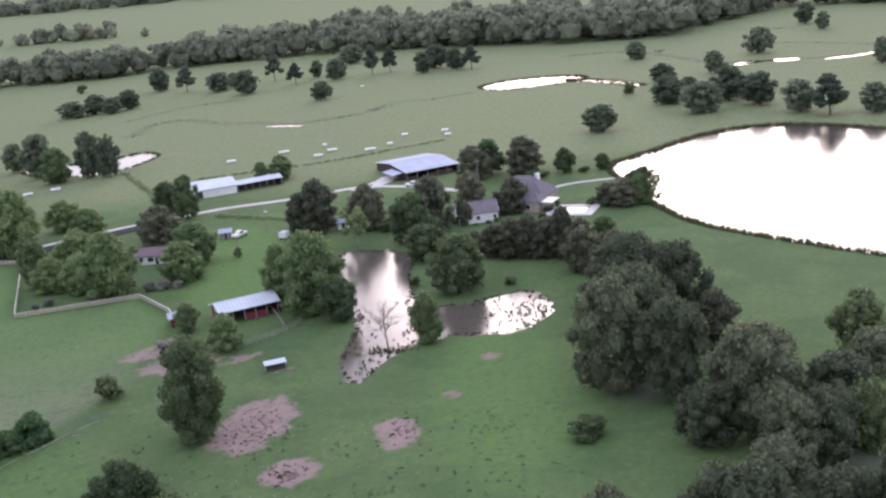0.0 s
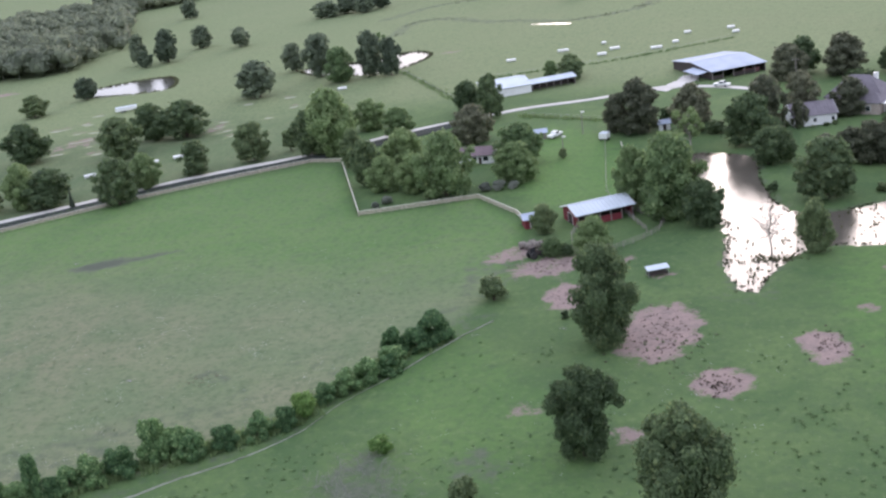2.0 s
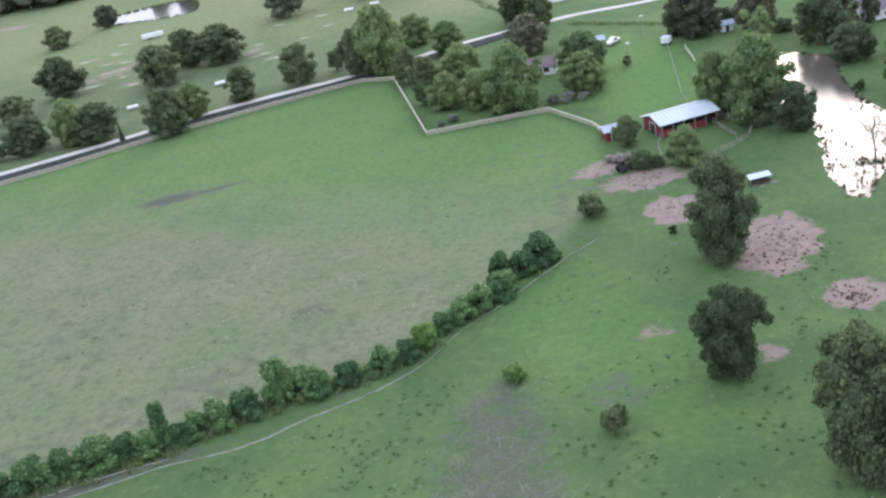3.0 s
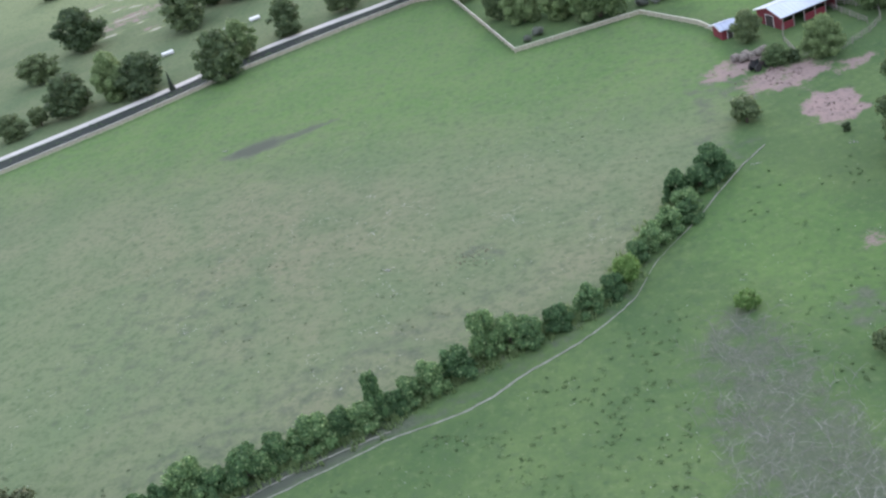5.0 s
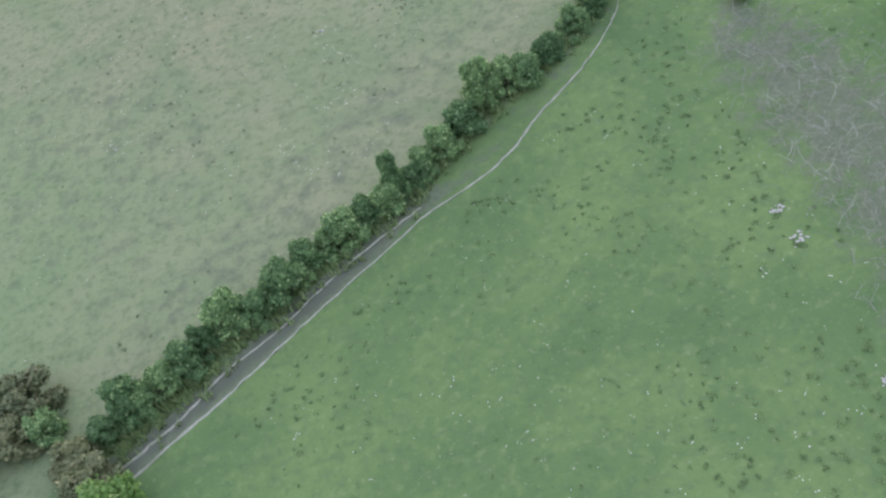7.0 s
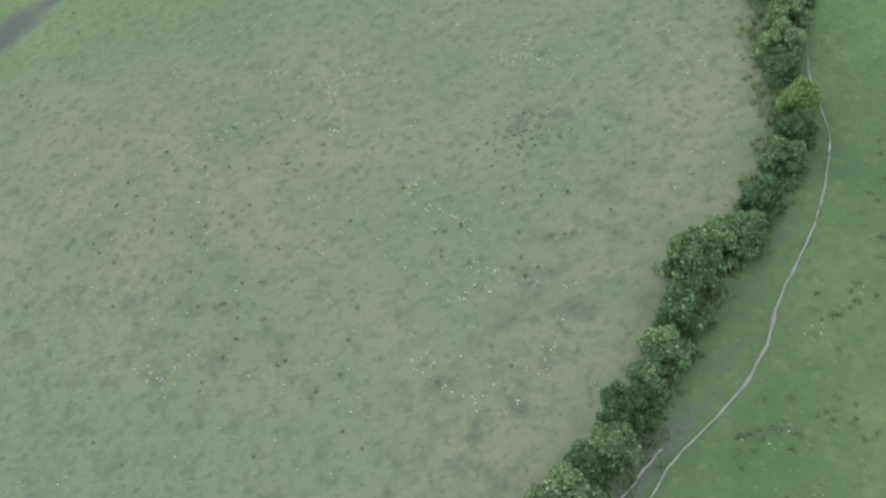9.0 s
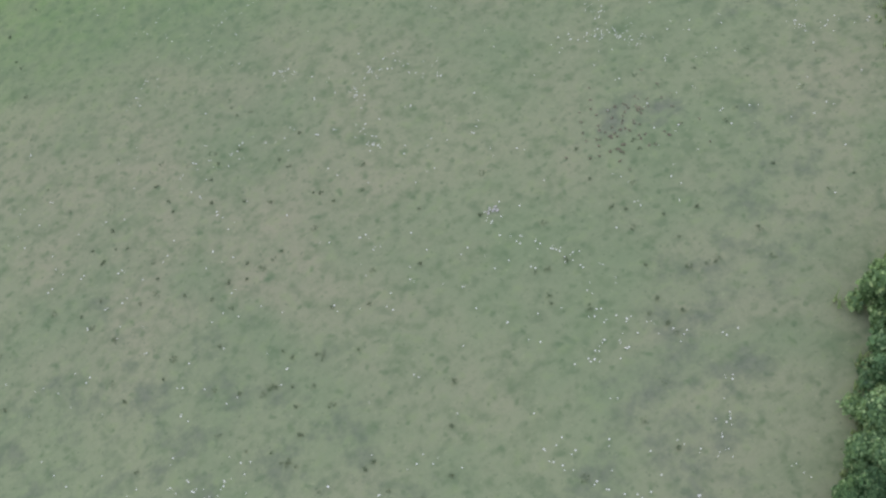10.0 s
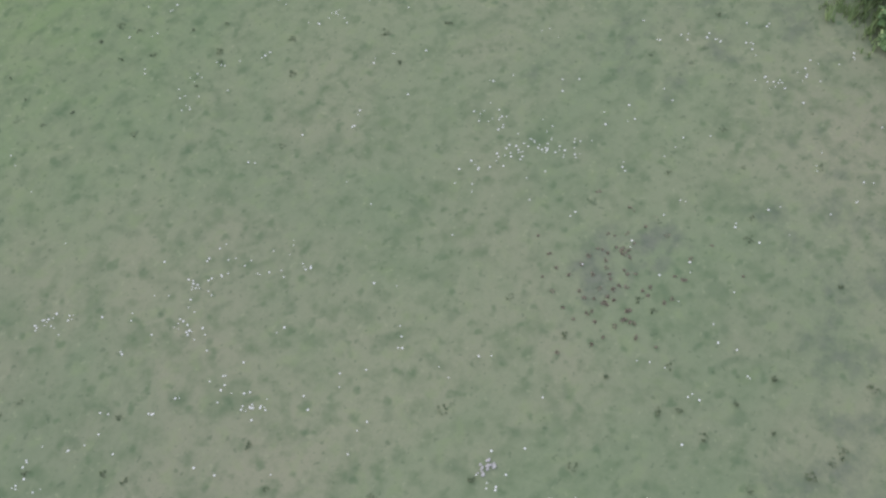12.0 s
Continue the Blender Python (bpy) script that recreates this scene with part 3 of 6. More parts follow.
def ico(level=1):
    bm = bmesh.new()
    bmesh.ops.create_icosphere(bm, subdivisions=level, radius=1)
    v = np.array([p.co for p in bm.verts])
    f = np.array([[p.index for p in q.verts] for q in bm.faces])
    bm.free()
    return v, f


ICO1, ICO2 = ico(1), ico(2)


def crown_mesh(name, seed, lobes, count, leaf, mat, core=0.72, flat=0.0):
    """A crown of leaf sprays over many lobes, each with a rough inner mass."""
    rng = np.random.default_rng(seed)
    V, Fs, n = [], [], 0
    area = np.array([max(r[0], 0.02) ** 2 for c, r in lobes])
    for (c, r), k in zip(lobes, np.maximum((count * area / area.sum()).astype(int), 12)):
        c, r = np.array(c), np.array(r)
        d = rng.normal(0, 1, (k, 3))
        d[:, 2] += 0.25
        d /= np.linalg.norm(d, axis=1)[:, None]
        rad = rng.uniform(0.74, 1.10, (k, 1)) + (rng.random((k, 1)) > 0.85) * rng.uniform(0.05, 0.36, (k, 1))
        v, f = tufts(rng, c + d * r * rad, d * [1, 1, 1.2], leaf)
        V.append(v), Fs.append(f + n)
        n += len(v)
        iv, jf = ICO2 if r[0] > 0.12 else ICO1
        cv = c + iv * r * core * rng.uniform(0.82, 1.12, (len(iv), 1))
        V.append(cv), Fs.append(jf + n)
        n += len(cv)
    V, Fs = np.concatenate(V), np.concatenate(Fs)
    V[:, 2] = np.maximum(V[:, 2], 0.012)
    return mesh_of(name, V.tolist(), Fs.tolist(), mat)


def trunk_mesh(name, seed, lobes, base, top, r0, mat, limbs=6, forks=0, sides=7):
    rng = random.Random(seed)
    sh = Shape()
    mid = [(rng.uniform(-0.02, 0.02) * k, rng.uniform(-0.02, 0.02) * k, -0.02 + (top + 0.02) * k / 4) for k in range(5)]
    sh.tube(mid, [r0 * 1.35, r0, r0 * 0.85, r0 * 0.65, r0 * 0.3], sides)
    for c, r in rng.sample(lobes, min(limbs, len(lobes))):
        z = rng.uniform(base, top * 0.8)
        a = Vector((0, 0, z))
        b = Vector(c)
        m = a.lerp(b, 0.5) + Vector((rng.uniform(-0.04, 0.04), rng.uniform(-0.04, 0.04), -0.03))
        sh.tube([a, m, b], [r0 * 0.45, r0 * 0.3, r0 * 0.1], 5)
        for _ in range(forks):
            t = rng.uniform(0.3, 0.95)
            p = a.lerp(m, t * 2) if t < 0.5 else m.lerp(b, t * 2 - 1)
            q = p + Vector((rng.uniform(-0.16, 0.16), rng.uniform(-0.16, 0.16), rng.uniform(0.03, 0.16)))
            sh.tube([p, p.lerp(q, 0.5) + Vector((0, 0, 0.012)), q], [r0 * 0.16, r0 * 0.10, r0 * 0.03], 3)
    return sh.mesh(name, mat, True)


def round_lobes(seed, k=34, low=0.05, wide=0.5, size=(0.10, 0.19), peak=0.48):
    """A full, rounded but uneven crown of height and width 1: a filled middle under many outer lobes."""
    r = random.Random(seed)
    p1, p2 = r.uniform(0, 6.283), r.uniform(0, 6.283)
    sx, sy = r.uniform(-0.05, 0.05), r.uniform(-0.05, 0.05)
    out = [((0, 0, low + 0.30), (wide * 0.62, wide * 0.62, 0.24)), ((sx, sy, 0.62), (wide * 0.60, wide * 0.60, 0.24))]
    for i in range(k):
        t = (i + 0.5) / k
        z = low + (1 - low) * t
        s = r.uniform(*size)
        u = t / peak if t < peak else (1 - t) / (1 - peak)
        w = wide * (0.62 + 0.38 * math.sin(u * 1.571)) if t < peak else wide * math.sin(min(u, 1) * 1.571) ** 0.62
        a = i * 2.399 + r.uniform(-0.5, 0.5)
        w *= 1 + 0.13 * math.sin(2 * a + p1) + 0.10 * math.sin(3 * a + p2 + z * 4)
        rad = max(w - s * 0.75, 0) * (r.uniform(0.78, 1.14) if r.random() < 0.85 else r.uniform(0.3, 0.8))
        out.append(((sx + math.cos(a) * rad, sy + math.sin(a) * rad, min(max(z, low + s * 0.5), 1 - s * 0.72)), (s, s, s * r.uniform(0.62, 0.9))))
    return out


def tall_lobes(seed, k=30):
    """A tall, ragged crown, widest above its middle, leafy to the ground."""
    return round_lobes(seed, k, 0.05, 0.5, (0.08, 0.18), 0.66)


def pine_lobes(seed, k=22):
    r = random.Random(seed)
    out = []
    for i in range(k):
        t = (i + 0.5) / k
        z = 0.28 + 0.68 * t
        w = 0.42 * (1 - t) ** 0.75 + 0.05
        a = i * 2.399 + r.uniform(-0.6, 0.6)
        s = r.uniform(0.09, 0.15) * (1.1 - 0.4 * t)
        out.append(((math.cos(a) * w * r.uniform(0.4, 1), math.sin(a) * w * r.uniform(0.4, 1), z), (s * 1.3, s * 1.3, s * 0.6)))
    return out


def hedge_lobes(seed, k=16):
    """A wide, ragged bush, leafy down to the ground."""
    r = random.Random(seed)
    out = []
    for i in range(k):
        a = i * 2.399 + r.uniform(-0.7, 0.7)
        z = 0.12 + 0.74 * (i / k) ** 1.2 * r.uniform(0.8, 1.1)
        rad = (0.62 - 0.48 * z) * r.uniform(0.35, 1)
        s = r.uniform(0.13, 0.24)
        out.append(((math.cos(a) * rad, math.sin(a) * rad, min(z, 0.88)), (s, s, s * r.uniform(0.6, 0.9))))
    return out


def bush_lobes(seed, k=11):
    r = random.Random(seed)
    out = []
    for i in range(k):
        a = i * 2.399 + r.uniform(-0.6, 0.6)
        z = r.uniform(0.18, 0.80)
        rad = (0.5 - 0.2) * math.sqrt(max(1 - ((z - 0.25) / 0.75) ** 2, 0.05)) * r.uniform(0.5, 1)
        s = r.uniform(0.16, 0.26)
        out.append(((math.cos(a) * rad, math.sin(a) * rad, z), (s, s, s * 0.8)))
    return out


KINDS = {}


def kind_of_plant(key, lobe_sets, count, leaf, mat, base=0.1, top=0.62, r0=0.028, limbs=6, forks=0, core=0.72, bark=None):
    KINDS[key] = []
    for i, lobes in enumerate(lobe_sets):
        crown = crown_mesh(key + "_crown", 11 + i * 7 + len(key), lobes, count, leaf, mat, core) if count else None
        trunk = trunk_mesh(key + "_trunk", 5 + i, lobes, base, top, r0, bark or BARK, limbs, forks)
        KINDS[key].append((trunk, crown))


kind_of_plant("oak", [round_lobes(s, 34, 0.05) for s in (1, 2, 3, 4, 5, 6, 7)], 4100, 0.049, OAK)
kind_of_plant("far", [round_lobes(s, 26, 0.07, 0.5, (0.11, 0.21)) for s in (101, 102, 103, 104, 105, 106)], 1500, 0.085, HAZED_LEAF)
kind_of_plant("dark", [round_lobes(s, 32, 0.0, 0.5, (0.09, 0.19), 0.42) for s in (11, 12, 13, 14)], 3800, 0.052, DARK)
kind_of_plant("light", [round_lobes(s, 40, 0.0, 0.52, (0.09, 0.17), 0.42) for s in (21, 22, 23, 24, 25)], 5600, 0.044, LIGHT)
kind_of_plant("near", [tall_lobes(s, 38) for s in (31, 32, 33)], 18000, 0.028, OAK, r0=0.032, core=0.74)
kind_of_plant("big", [round_lobes(s, 52, 0.08, 0.53, (0.09, 0.18), 0.56) for s in (41, 42, 43, 44, 45)], 9500, 0.034, BIGLEAF, r0=0.026, core=0.8)
kind_of_plant("pine", [pine_lobes(s) for s in (51, 52)], 2000, 0.060, PINE, top=0.95, r0=0.018)
kind_of_plant("bush", [bush_lobes(s) for s in (61, 62, 63)], 1700, 0.085, OAK, 0.05, 0.4, 0.03, 4)
kind_of_plant("hedge", [hedge_lobes(s, 22) for s in (71, 72, 73, 74, 75, 76)], 5600, 0.056, HEDGE, 0.05, 0.4, 0.03, 5)
kind_of_plant("fresh", [bush_lobes(s, 13) for s in (81, 82)], 3000, 0.066, FRESH, 0.05, 0.4, 0.03, 4)
kind_of_plant("rusty", [hedge_lobes(s, 18) for s in (91, 92, 93)], 3800, 0.060, RUSTY, 0.05, 0.4, 0.03, 5)
kind_of_plant("sage", [bush_lobes(s, 16) for s in (65, 66)], 2600, 0.085, SAGE, 0.05, 0.4, 0.03, 4, core=0.4)
kind_of_plant("airy", [round_lobes(s, 46, 0.0, 0.5, (0.06, 0.11), 0.44) for s in (26, 27)], 3600, 0.042, OAK, core=0.35)
kind_of_plant("cypress", [[((0, 0, z), (0.30 * (1.05 - z), 0.30 * (1.05 - z), 0.10)) for z in (0.12, 0.25, 0.4, 0.55, 0.7, 0.84, 0.94)]], 900, 0.09, PINE, 0.02, 0.9, 0.04, 2)
BARE_SETS = [[((math.cos(i * 2.4 + s) * 0.36 * ((i * 7 % 10) / 10 + 0.3), math.sin(i * 2.4 + s) * 0.36 * ((i * 7 % 10) / 10 + 0.3), 0.38 + 0.032 * i), (0.1, 0.1, 0.08)) for i in range(18)] for s in (0, 2, 4)]
kind_of_plant("bare", BARE_SETS[:2], 0, 0, DEADWOOD, 0.12, 0.85, 0.014, 18, 14, bark=DEADWOOD)
kind_of_plant("sparse", BARE_SETS[2:], 2600, 0.045, LIGHT, 0.2, 0.85, 0.022, 16, 5, core=0.2, bark=DEADWOOD)

TREE_WORDS = {
    "oak": ("tree", "tree", "broad dark green oak tree standing in the pasture"),
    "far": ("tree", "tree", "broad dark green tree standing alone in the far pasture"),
    "dark": ("tree", "tree", "dense dark tree with brownish green crown near the house"),
    "light": ("tree", "tree", "leafy light green tree with a rounded crown"),
    "near": ("tree", "tree", "tall dark green tree, leafy almost to the ground"),
    "big": ("tree", "tree", "large olive green tree in a dense grove"),
    "pine": ("pine_tree", "tree", "dark pine tree at the far pasture edge"),
    "bush": ("bush", "bush", "round dark green bush standing on the grass"),
    "hedge": ("hedge_bush", "bush", "leafy green hedgerow bush beside the dirt track"),
    "fresh": ("bush", "bush", "bright yellow-green bush on the pasture"),
    "rusty": ("bush", "bush", "brownish olive bush at the corner of the field"),
    "sage": ("bush", "bush", "pale grey shrub beside the board fence"),
    "airy": ("tree", "tree", "airy green tree on the lake shore"),
    "cypress": ("cypress", "tree", "slim dark cypress beside the drive"),
    "bare": ("bare_tree", "tree", "leafless grey dead tree at the pond"),
    "sparse": ("tree", "tree", "thin tree with few pale leaves by the pond"),
}
plant_count = [0]


def plant(kind, x, y, h, w, group="", label="", lean=0.0):
    plant_count[0] += 1
    r = random.Random(plant_count[0] * 77 + 5)
    name, cat, words = TREE_WORDS[kind]
    trunk, crown = KINDS[kind][r.randrange(len(KINDS[kind]))]
    root = new(name)
    root.matrix_basis = pose(x, y, 0.05, lean, 0, r.uniform(0, 360)) @ Matrix.Diagonal((w * r.uniform(0.94, 1.06), w * r.uniform(0.94, 1.06), h, 1))
    tagged(root, label or words, cat, group)
    part("trunk", trunk, None, root)
    if crown:
        part("crown", crown, None, root)
    return root


# far row along the edge of the woods
G1 = "trees along the woods"
plant("far", -225.6, 778.7, 15.6, 15.8, G1)
plant("pine", -199.6, 751.5, 18, 14.4, G1)
plant("far", -174.3, 736.2, 12.4, 15.5, G1)
plant("far", -168.4, 756.4, 9.45, 9.94, G1)
plant("far", -149, 703.4, 14.9, 16.6, G1)
plant("pine", -142.2, 765.4, 21, 13.6, G1)
plant("pine", -122.5, 732, 13.9, 11.4, G1)
plant("far", -112.8, 762.5, 11.4, 9.5, G1)
plant("far", -96, 734.2, 13.5, 13.6, G1)
plant("far", -97.8, 843.4, 13.8, 17.4, G1)
plant("pine", -72.7, 740.7, 19.6, 11.3, G1)
plant("pine", -61.6, 747.6, 16.7, 11.3, G1)
plant("far", -38.3, 718.2, 13.2, 11.8, G1)
plant("far", -31.6, 746.5, 14.8, 17.2, G1)
plant("pine", -23.9, 738.3, 12.7, 9.5, G1)
plant("far", -17.1, 720.6, 13.2, 12, G1)
plant("pine", -7.4, 711.3, 15.2, 12.7, G1)
plant("far", -91.8, 627.9, 10.4, 11.1, G1)
plant("far", -245.9, 665.4, 9.83, 16.4, G1)
plant("far", -237.4, 676.7, 11.6, 16.5, G1)
plant("far", -223.9, 667.1, 9.61, 11.8, G1)
plant("far", -217.9, 682.5, 11.7, 13.2, G1)
plant("bush", -297.8, 825.8, 7.02, 7.32, G1)
# trees by the lake and the creek
G2 = "pasture trees beyond the lake"
plant("far", 90, 670.7, 10.5, 13.2, G2)
plant("far", 153.9, 641.1, 14.2, 14.9, G2)
plant("far", 115.9, 570.8, 11.1, 11.8, G2)
plant("far", 87, 556.3, 8.95, 11.6, G2)
plant("far", 77.9, 484.3, 11.9, 15.2, G2)
plant("far", 91.9, 509.4, 7.38, 8.44, G2)
plant("far", 86.6, 451.3, 12.4, 15.7, G2)
plant("far", 102.5, 477.3, 13.8, 16.6, G2)
plant("far", 110.4, 456.9, 12.9, 14.5, G2)
plant("far", 119.1, 430.7, 11.9, 14.9, G2)
plant("pine", 126.1, 416, 15.3, 15.3, G2)
plant("far", 141.2, 412.5, 10.7, 12.3, G2)
plant("bush", 66.9, 524.9, 5.87, 5.87, G2)
plant("far", 44.2, 428.9, 10.3, 12.2, G2)
plant("far", 221.5, 789.8, 14.2, 14.3, G2)
plant("far", 218.4, 738.3, 11.2, 10.2, G2)
plant("far", 189.7, 545.4, 12.1, 9.89, G2)
# round the wooded pond
G3 = "trees round the wooded pond"
plant("far", -202.7, 472, 12.5, 9.83, G3)
plant("far", -185.6, 452.5, 17.9, 13.5, G3)
plant("light", -171.6, 435.1, 13.8, 13, G3)
plant("far", -159.7, 441.6, 18, 11.7, G3)
plant("far", -150.7, 437.3, 15.2, 9.2, G3)
plant("sparse", -167.7, 484.4, 11, 8, G3)
plant("far", -295.8, 454.5, 9.69, 10.3, G3)
plant("far", -200.4, 418.3, 14.4, 17.5, G3)
plant("far", -314.5, 546.2, 15.7, 10.1, G3)
plant("far", -304.7, 532.8, 8.58, 7.16, G3)
plant("far", -297.7, 545.1, 16.9, 12.5, G3)
plant("far", -296.4, 587.3, 12.1, 11.3, G3)
plant("far", -269, 575.1, 10.4, 11.5, G3)
plant("far", -376.5, 754.7, 12.6, 12.7, G3)
# along the road
G4 = "trees along the road"
plant("oak", -217.7, 333.9, 13.2, 16.3, G4)
plant("oak", -215.7, 355.7, 12.8, 13, G4)
plant("oak", -204.7, 356.7, 12.8, 17.5, G4)
plant("oak", -188.9, 274.8, 12.8, 12.4, G4)
plant("light", -188.2, 290.1, 10.5, 8.2, G4)
plant("oak", -177.5, 303.1, 9.84, 9.84, G4)
plant("oak", -163.5, 313.5, 11.5, 10.9, G4)
plant("bush", -154.5, 321.3, 7.02, 6.02, G4)
plant("oak", -302.9, 422.5, 9.29, 10.9, G4)
plant("oak", -254, 335.8, 13.1, 15, G4)
plant("oak", -256.9, 310.7, 8.46, 12, G4)
plant("oak", -231.6, 275, 10.4, 13, G4)
plant("light", -220.6, 278.9, 13.2, 10.2, G4)
plant("oak", -212.5, 278.7, 10.6, 13.7, G4)
plant("cypress", -204, 276, 5.4, 2.4, G4)
plant("oak", -244.7, 265.3, 6.6, 8.4, G4)
plant("bush", -239.6, 271.2, 5, 6.5, G4)
# grove round the small house
G5 = "trees round the small house"
plant("light", -138.6, 312.9, 19.5, 16.2, G5)
plant("oak", -146.6, 315.1, 13, 10.5, G5)
plant("light", -134.2, 340.7, 9.81, 10.6, G5)
plant("oak", -127.1, 296.7, 10.8, 7, G5)
plant("oak", -118, 274.6, 12.5, 7.8, G5)
plant("light", -111.2, 268.5, 9.2, 8.6, G5)
plant("light", -110.1, 284.4, 12, 11.6, G5)
plant("light", -102.8, 265.8, 9.8, 8.4, G5)
plant("light", -93.6, 260.2, 16, 13, G5)
plant("light", -120.7, 324.5, 9.81, 9.81, G5)
plant("bush", -97.8, 258.8, 2.4, 3.6, G5)
plant("oak", -105, 353.7, 10.5, 9.79, G5)
plant("oak", -95.3, 342.5, 13.6, 8.79, G5)
plant("dark", -95.3, 311.9, 10.9, 12.6, G5)
plant("light", -77.6, 284.6, 11.0, 12.6, G5, "pale yellow-green tree with a broad crown beside the lawn")
plant("light", -76.6, 266.4, 10.2, 10.4, G5)
plant("bush", -67.5, 286.4, 2.9, 2.6, G5)
plant("sage", -107.9, 256.9, 2, 3, G5)
plant("sage", -110.2, 254.2, 1.5, 2.2, G5)
plant("sage", -84.2, 261.4, 2.1, 3.4, G5)
plant("sage", -80.9, 261.5, 2.5, 3.6, G5)
plant("sage", -77.3, 261.7, 2, 3.2, G5)
plant("oak", -74.5, 393.1, 7.17, 8.96, G5)
plant("light", -82.4, 398.3, 6.47, 5.98, G5)
plant("oak", -76.5, 402.1, 7.47, 7.97, G5)
# round the farmhouse
G6 = "trees round the farmhouse"
plant("dark", -48.7, 307.7, 14.6, 12.6, G6)
plant("dark", -34.3, 304.3, 12.8, 10.5, G6)
plant("dark", -55.1, 310.8, 10.5, 7.47, G6)
plant("dark", -16.6, 296, 14.8, 11.4, G6)
plant("oak", -19.7, 285.2, 12.9, 12.2, G6)
plant("oak", -17.7, 266.5, 8.8, 8.6, G6)
plant("dark", -5.1, 358.4, 11.1, 10.2, G6)
plant("oak", 0.7, 367.1, 11.4, 10.9, G6)
plant("dark", 10.9, 359.9, 12.3, 14.2, G6)
plant("oak", 24.4, 357.7, 7.8, 7.21, G6)
plant("dark", -5.8, 311.4, 11.9, 9.42, G6)
plant("dark", -7.6, 298.9, 7.34, 4.17, G6)
plant("dark", 6.3, 308.3, 9.91, 9.51, G6)
plant("bush", 15.8, 304.6, 2.18, 3.37, G6)
plant("bush", 18.1, 310.2, 1.98, 2.97, G6)
plant("bush", 28, 308.7, 1.78, 3.16, G6)
plant("bush", 13.7, 299, 1.58, 2.97, G6)
plant("bush", 17.2, 297.6, 1.29, 2.57, G6)
plant("dark", -4.8, 268.1, 5.6, 8, G6)
plant("dark", 0.2, 264.1, 7.6, 8.5, G6)
plant("dark", 3.9, 262.1, 9.5, 9, G6)
plant("dark", 8.4, 260.9, 10.1, 8.8, G6)
plant("dark", 12.2, 258.8, 9.2, 8.8, G6)
plant("dark", 16.5, 257.5, 12, 7.4, G6)
plant("dark", 20.3, 253.5, 10, 7.4, G6)
plant("bush", 14.4, 353.9, 3.06, 9.19, G6)
plant("bush", -28.7, 300.2, 3.68, 6.26, G6)
plant("bush", -40.9, 316.3, 4.98, 5.37, G6)
plant("dark", 19.6, 243.7, 10.2, 8.6, G6)
plant("oak", 26.5, 259, 8.4, 7.6, G6)
# pond trees
G7 = "trees on the farm pond"
plant("light", -39.5, 232.4, 18, 13.4, G7)
plant("light", -48.1, 239.5, 13.8, 8.6, G7)
plant("light", -39.6, 244.3, 14, 10.6, G7)
plant("oak", -32.3, 224.3, 9.8, 8.3, G7)
plant("oak", -8.1, 236.7, 12.7, 12.6, G7)
plant("oak", -13.6, 206.2, 10, 6.2, G7)
plant("oak", -15.5, 268.4, 8.5, 8.8, G7)
plant("bare", -21.4, 205.4, 10.6, 10.4, G7)
plant("sparse", -35, 284.6, 11, 9, G7, "thin tree with few pale leaves by the pond")
plant("bush", -18.1, 244.8, 2.4, 2.8, G7)
plant("bush", 3.3, 239.4, 2.2, 2.8, G7)
# farmyard
G8 = "trees by the red barn"
plant("oak", -65.6, 226.4, 6.3, 5.6, G8)
plant("light", -54.3, 211.9, 7.6, 7, G8)
plant("light", -62.3, 212.6, 3.9, 4.6, G8)
plant("bush", -59.9, 212, 2.6, 3, G8)
plant("bush", -71.1, 190.3, 4.5, 6.1, G8)
plant("near", -50.2, 134, 12.8, 8.8, G8)
plant("bush", -64.6, 122.2, 4.4, 4.2, G8)
plant("fresh", -78.8, 135.8, 2.6, 3.4, G8)
plant("near", -50.1, 168.7, 16.6, 11.4, G8)
plant("near", -37.4, 113, 17.2, 11.8, G8, "tall tree with a dense crown and yellowish top leaves")
plant("bush", -57.3, 180.2, 1.5, 1.7, G8)
# the dense grove on the east side
G9 = "trees of the eastern grove"
plant("big", 25.5, 201.3, 18.8, 16.3, G9)
plant("big", 33.2, 197.3, 17.6, 11.6, G9)
plant("big", 18.2, 173.9, 19.1, 12.6, G9)
plant("big", 26.7, 168, 16.8, 10, G9)
plant("big", 24.4, 182.8, 18.6, 12.6, G9)
plant("dark", 30.6, 215.8, 13, 11, G9)
plant("dark", 38, 188.4, 11, 9, G9)
plant("dark", 23.4, 218, 13.5, 10, G9)
plant("dark", 25.7, 229.7, 12.5, 9.5, G9)
plant("bush", 41.4, 178.5, 3.6, 7, G9)
plant("bush", 36.6, 172.7, 2.4, 6, G9)
plant("big", 36.5, 154.1, 16.7, 13.6, G9)
plant("big", 29.1, 151.2, 9.4, 8.4, G9)
plant("big", 38.3, 139.6, 11.8, 8.8, G9)
plant("oak", 58.8, 176.6, 12.4, 10.6, G9)
plant("big", 48.3, 152.2, 12, 11.4, G9)
plant("oak", 50.6, 146.3, 10, 7.6, G9)
plant("oak", 12.5, 156.8, 3.4, 6.2, G9)
plant("big", 24.9, 110.6, 16.8, 12.2, G9)
plant("big", 11.6, 115.4, 13.4, 7, G9)
plant("big", 38.2, 118.9, 10.5, 10, G9)
plant("big", 43.2, 115.1, 16, 8, G9)
plant("big", 33.8, 127.8, 11, 9, G9)
plant("big", 57, 159.3, 12, 11, G9)
plant("big", 43.5, 142.4, 11, 9, G9)
G10 = "trees on the lake shore"
plant("airy", 41.9, 306.3, 9.94, 9.64, G10)
plant("light", 41.3, 304.4, 8.46, 6.89, G10)
plant("dark", 37, 304.5, 7.38, 9.75, G10)
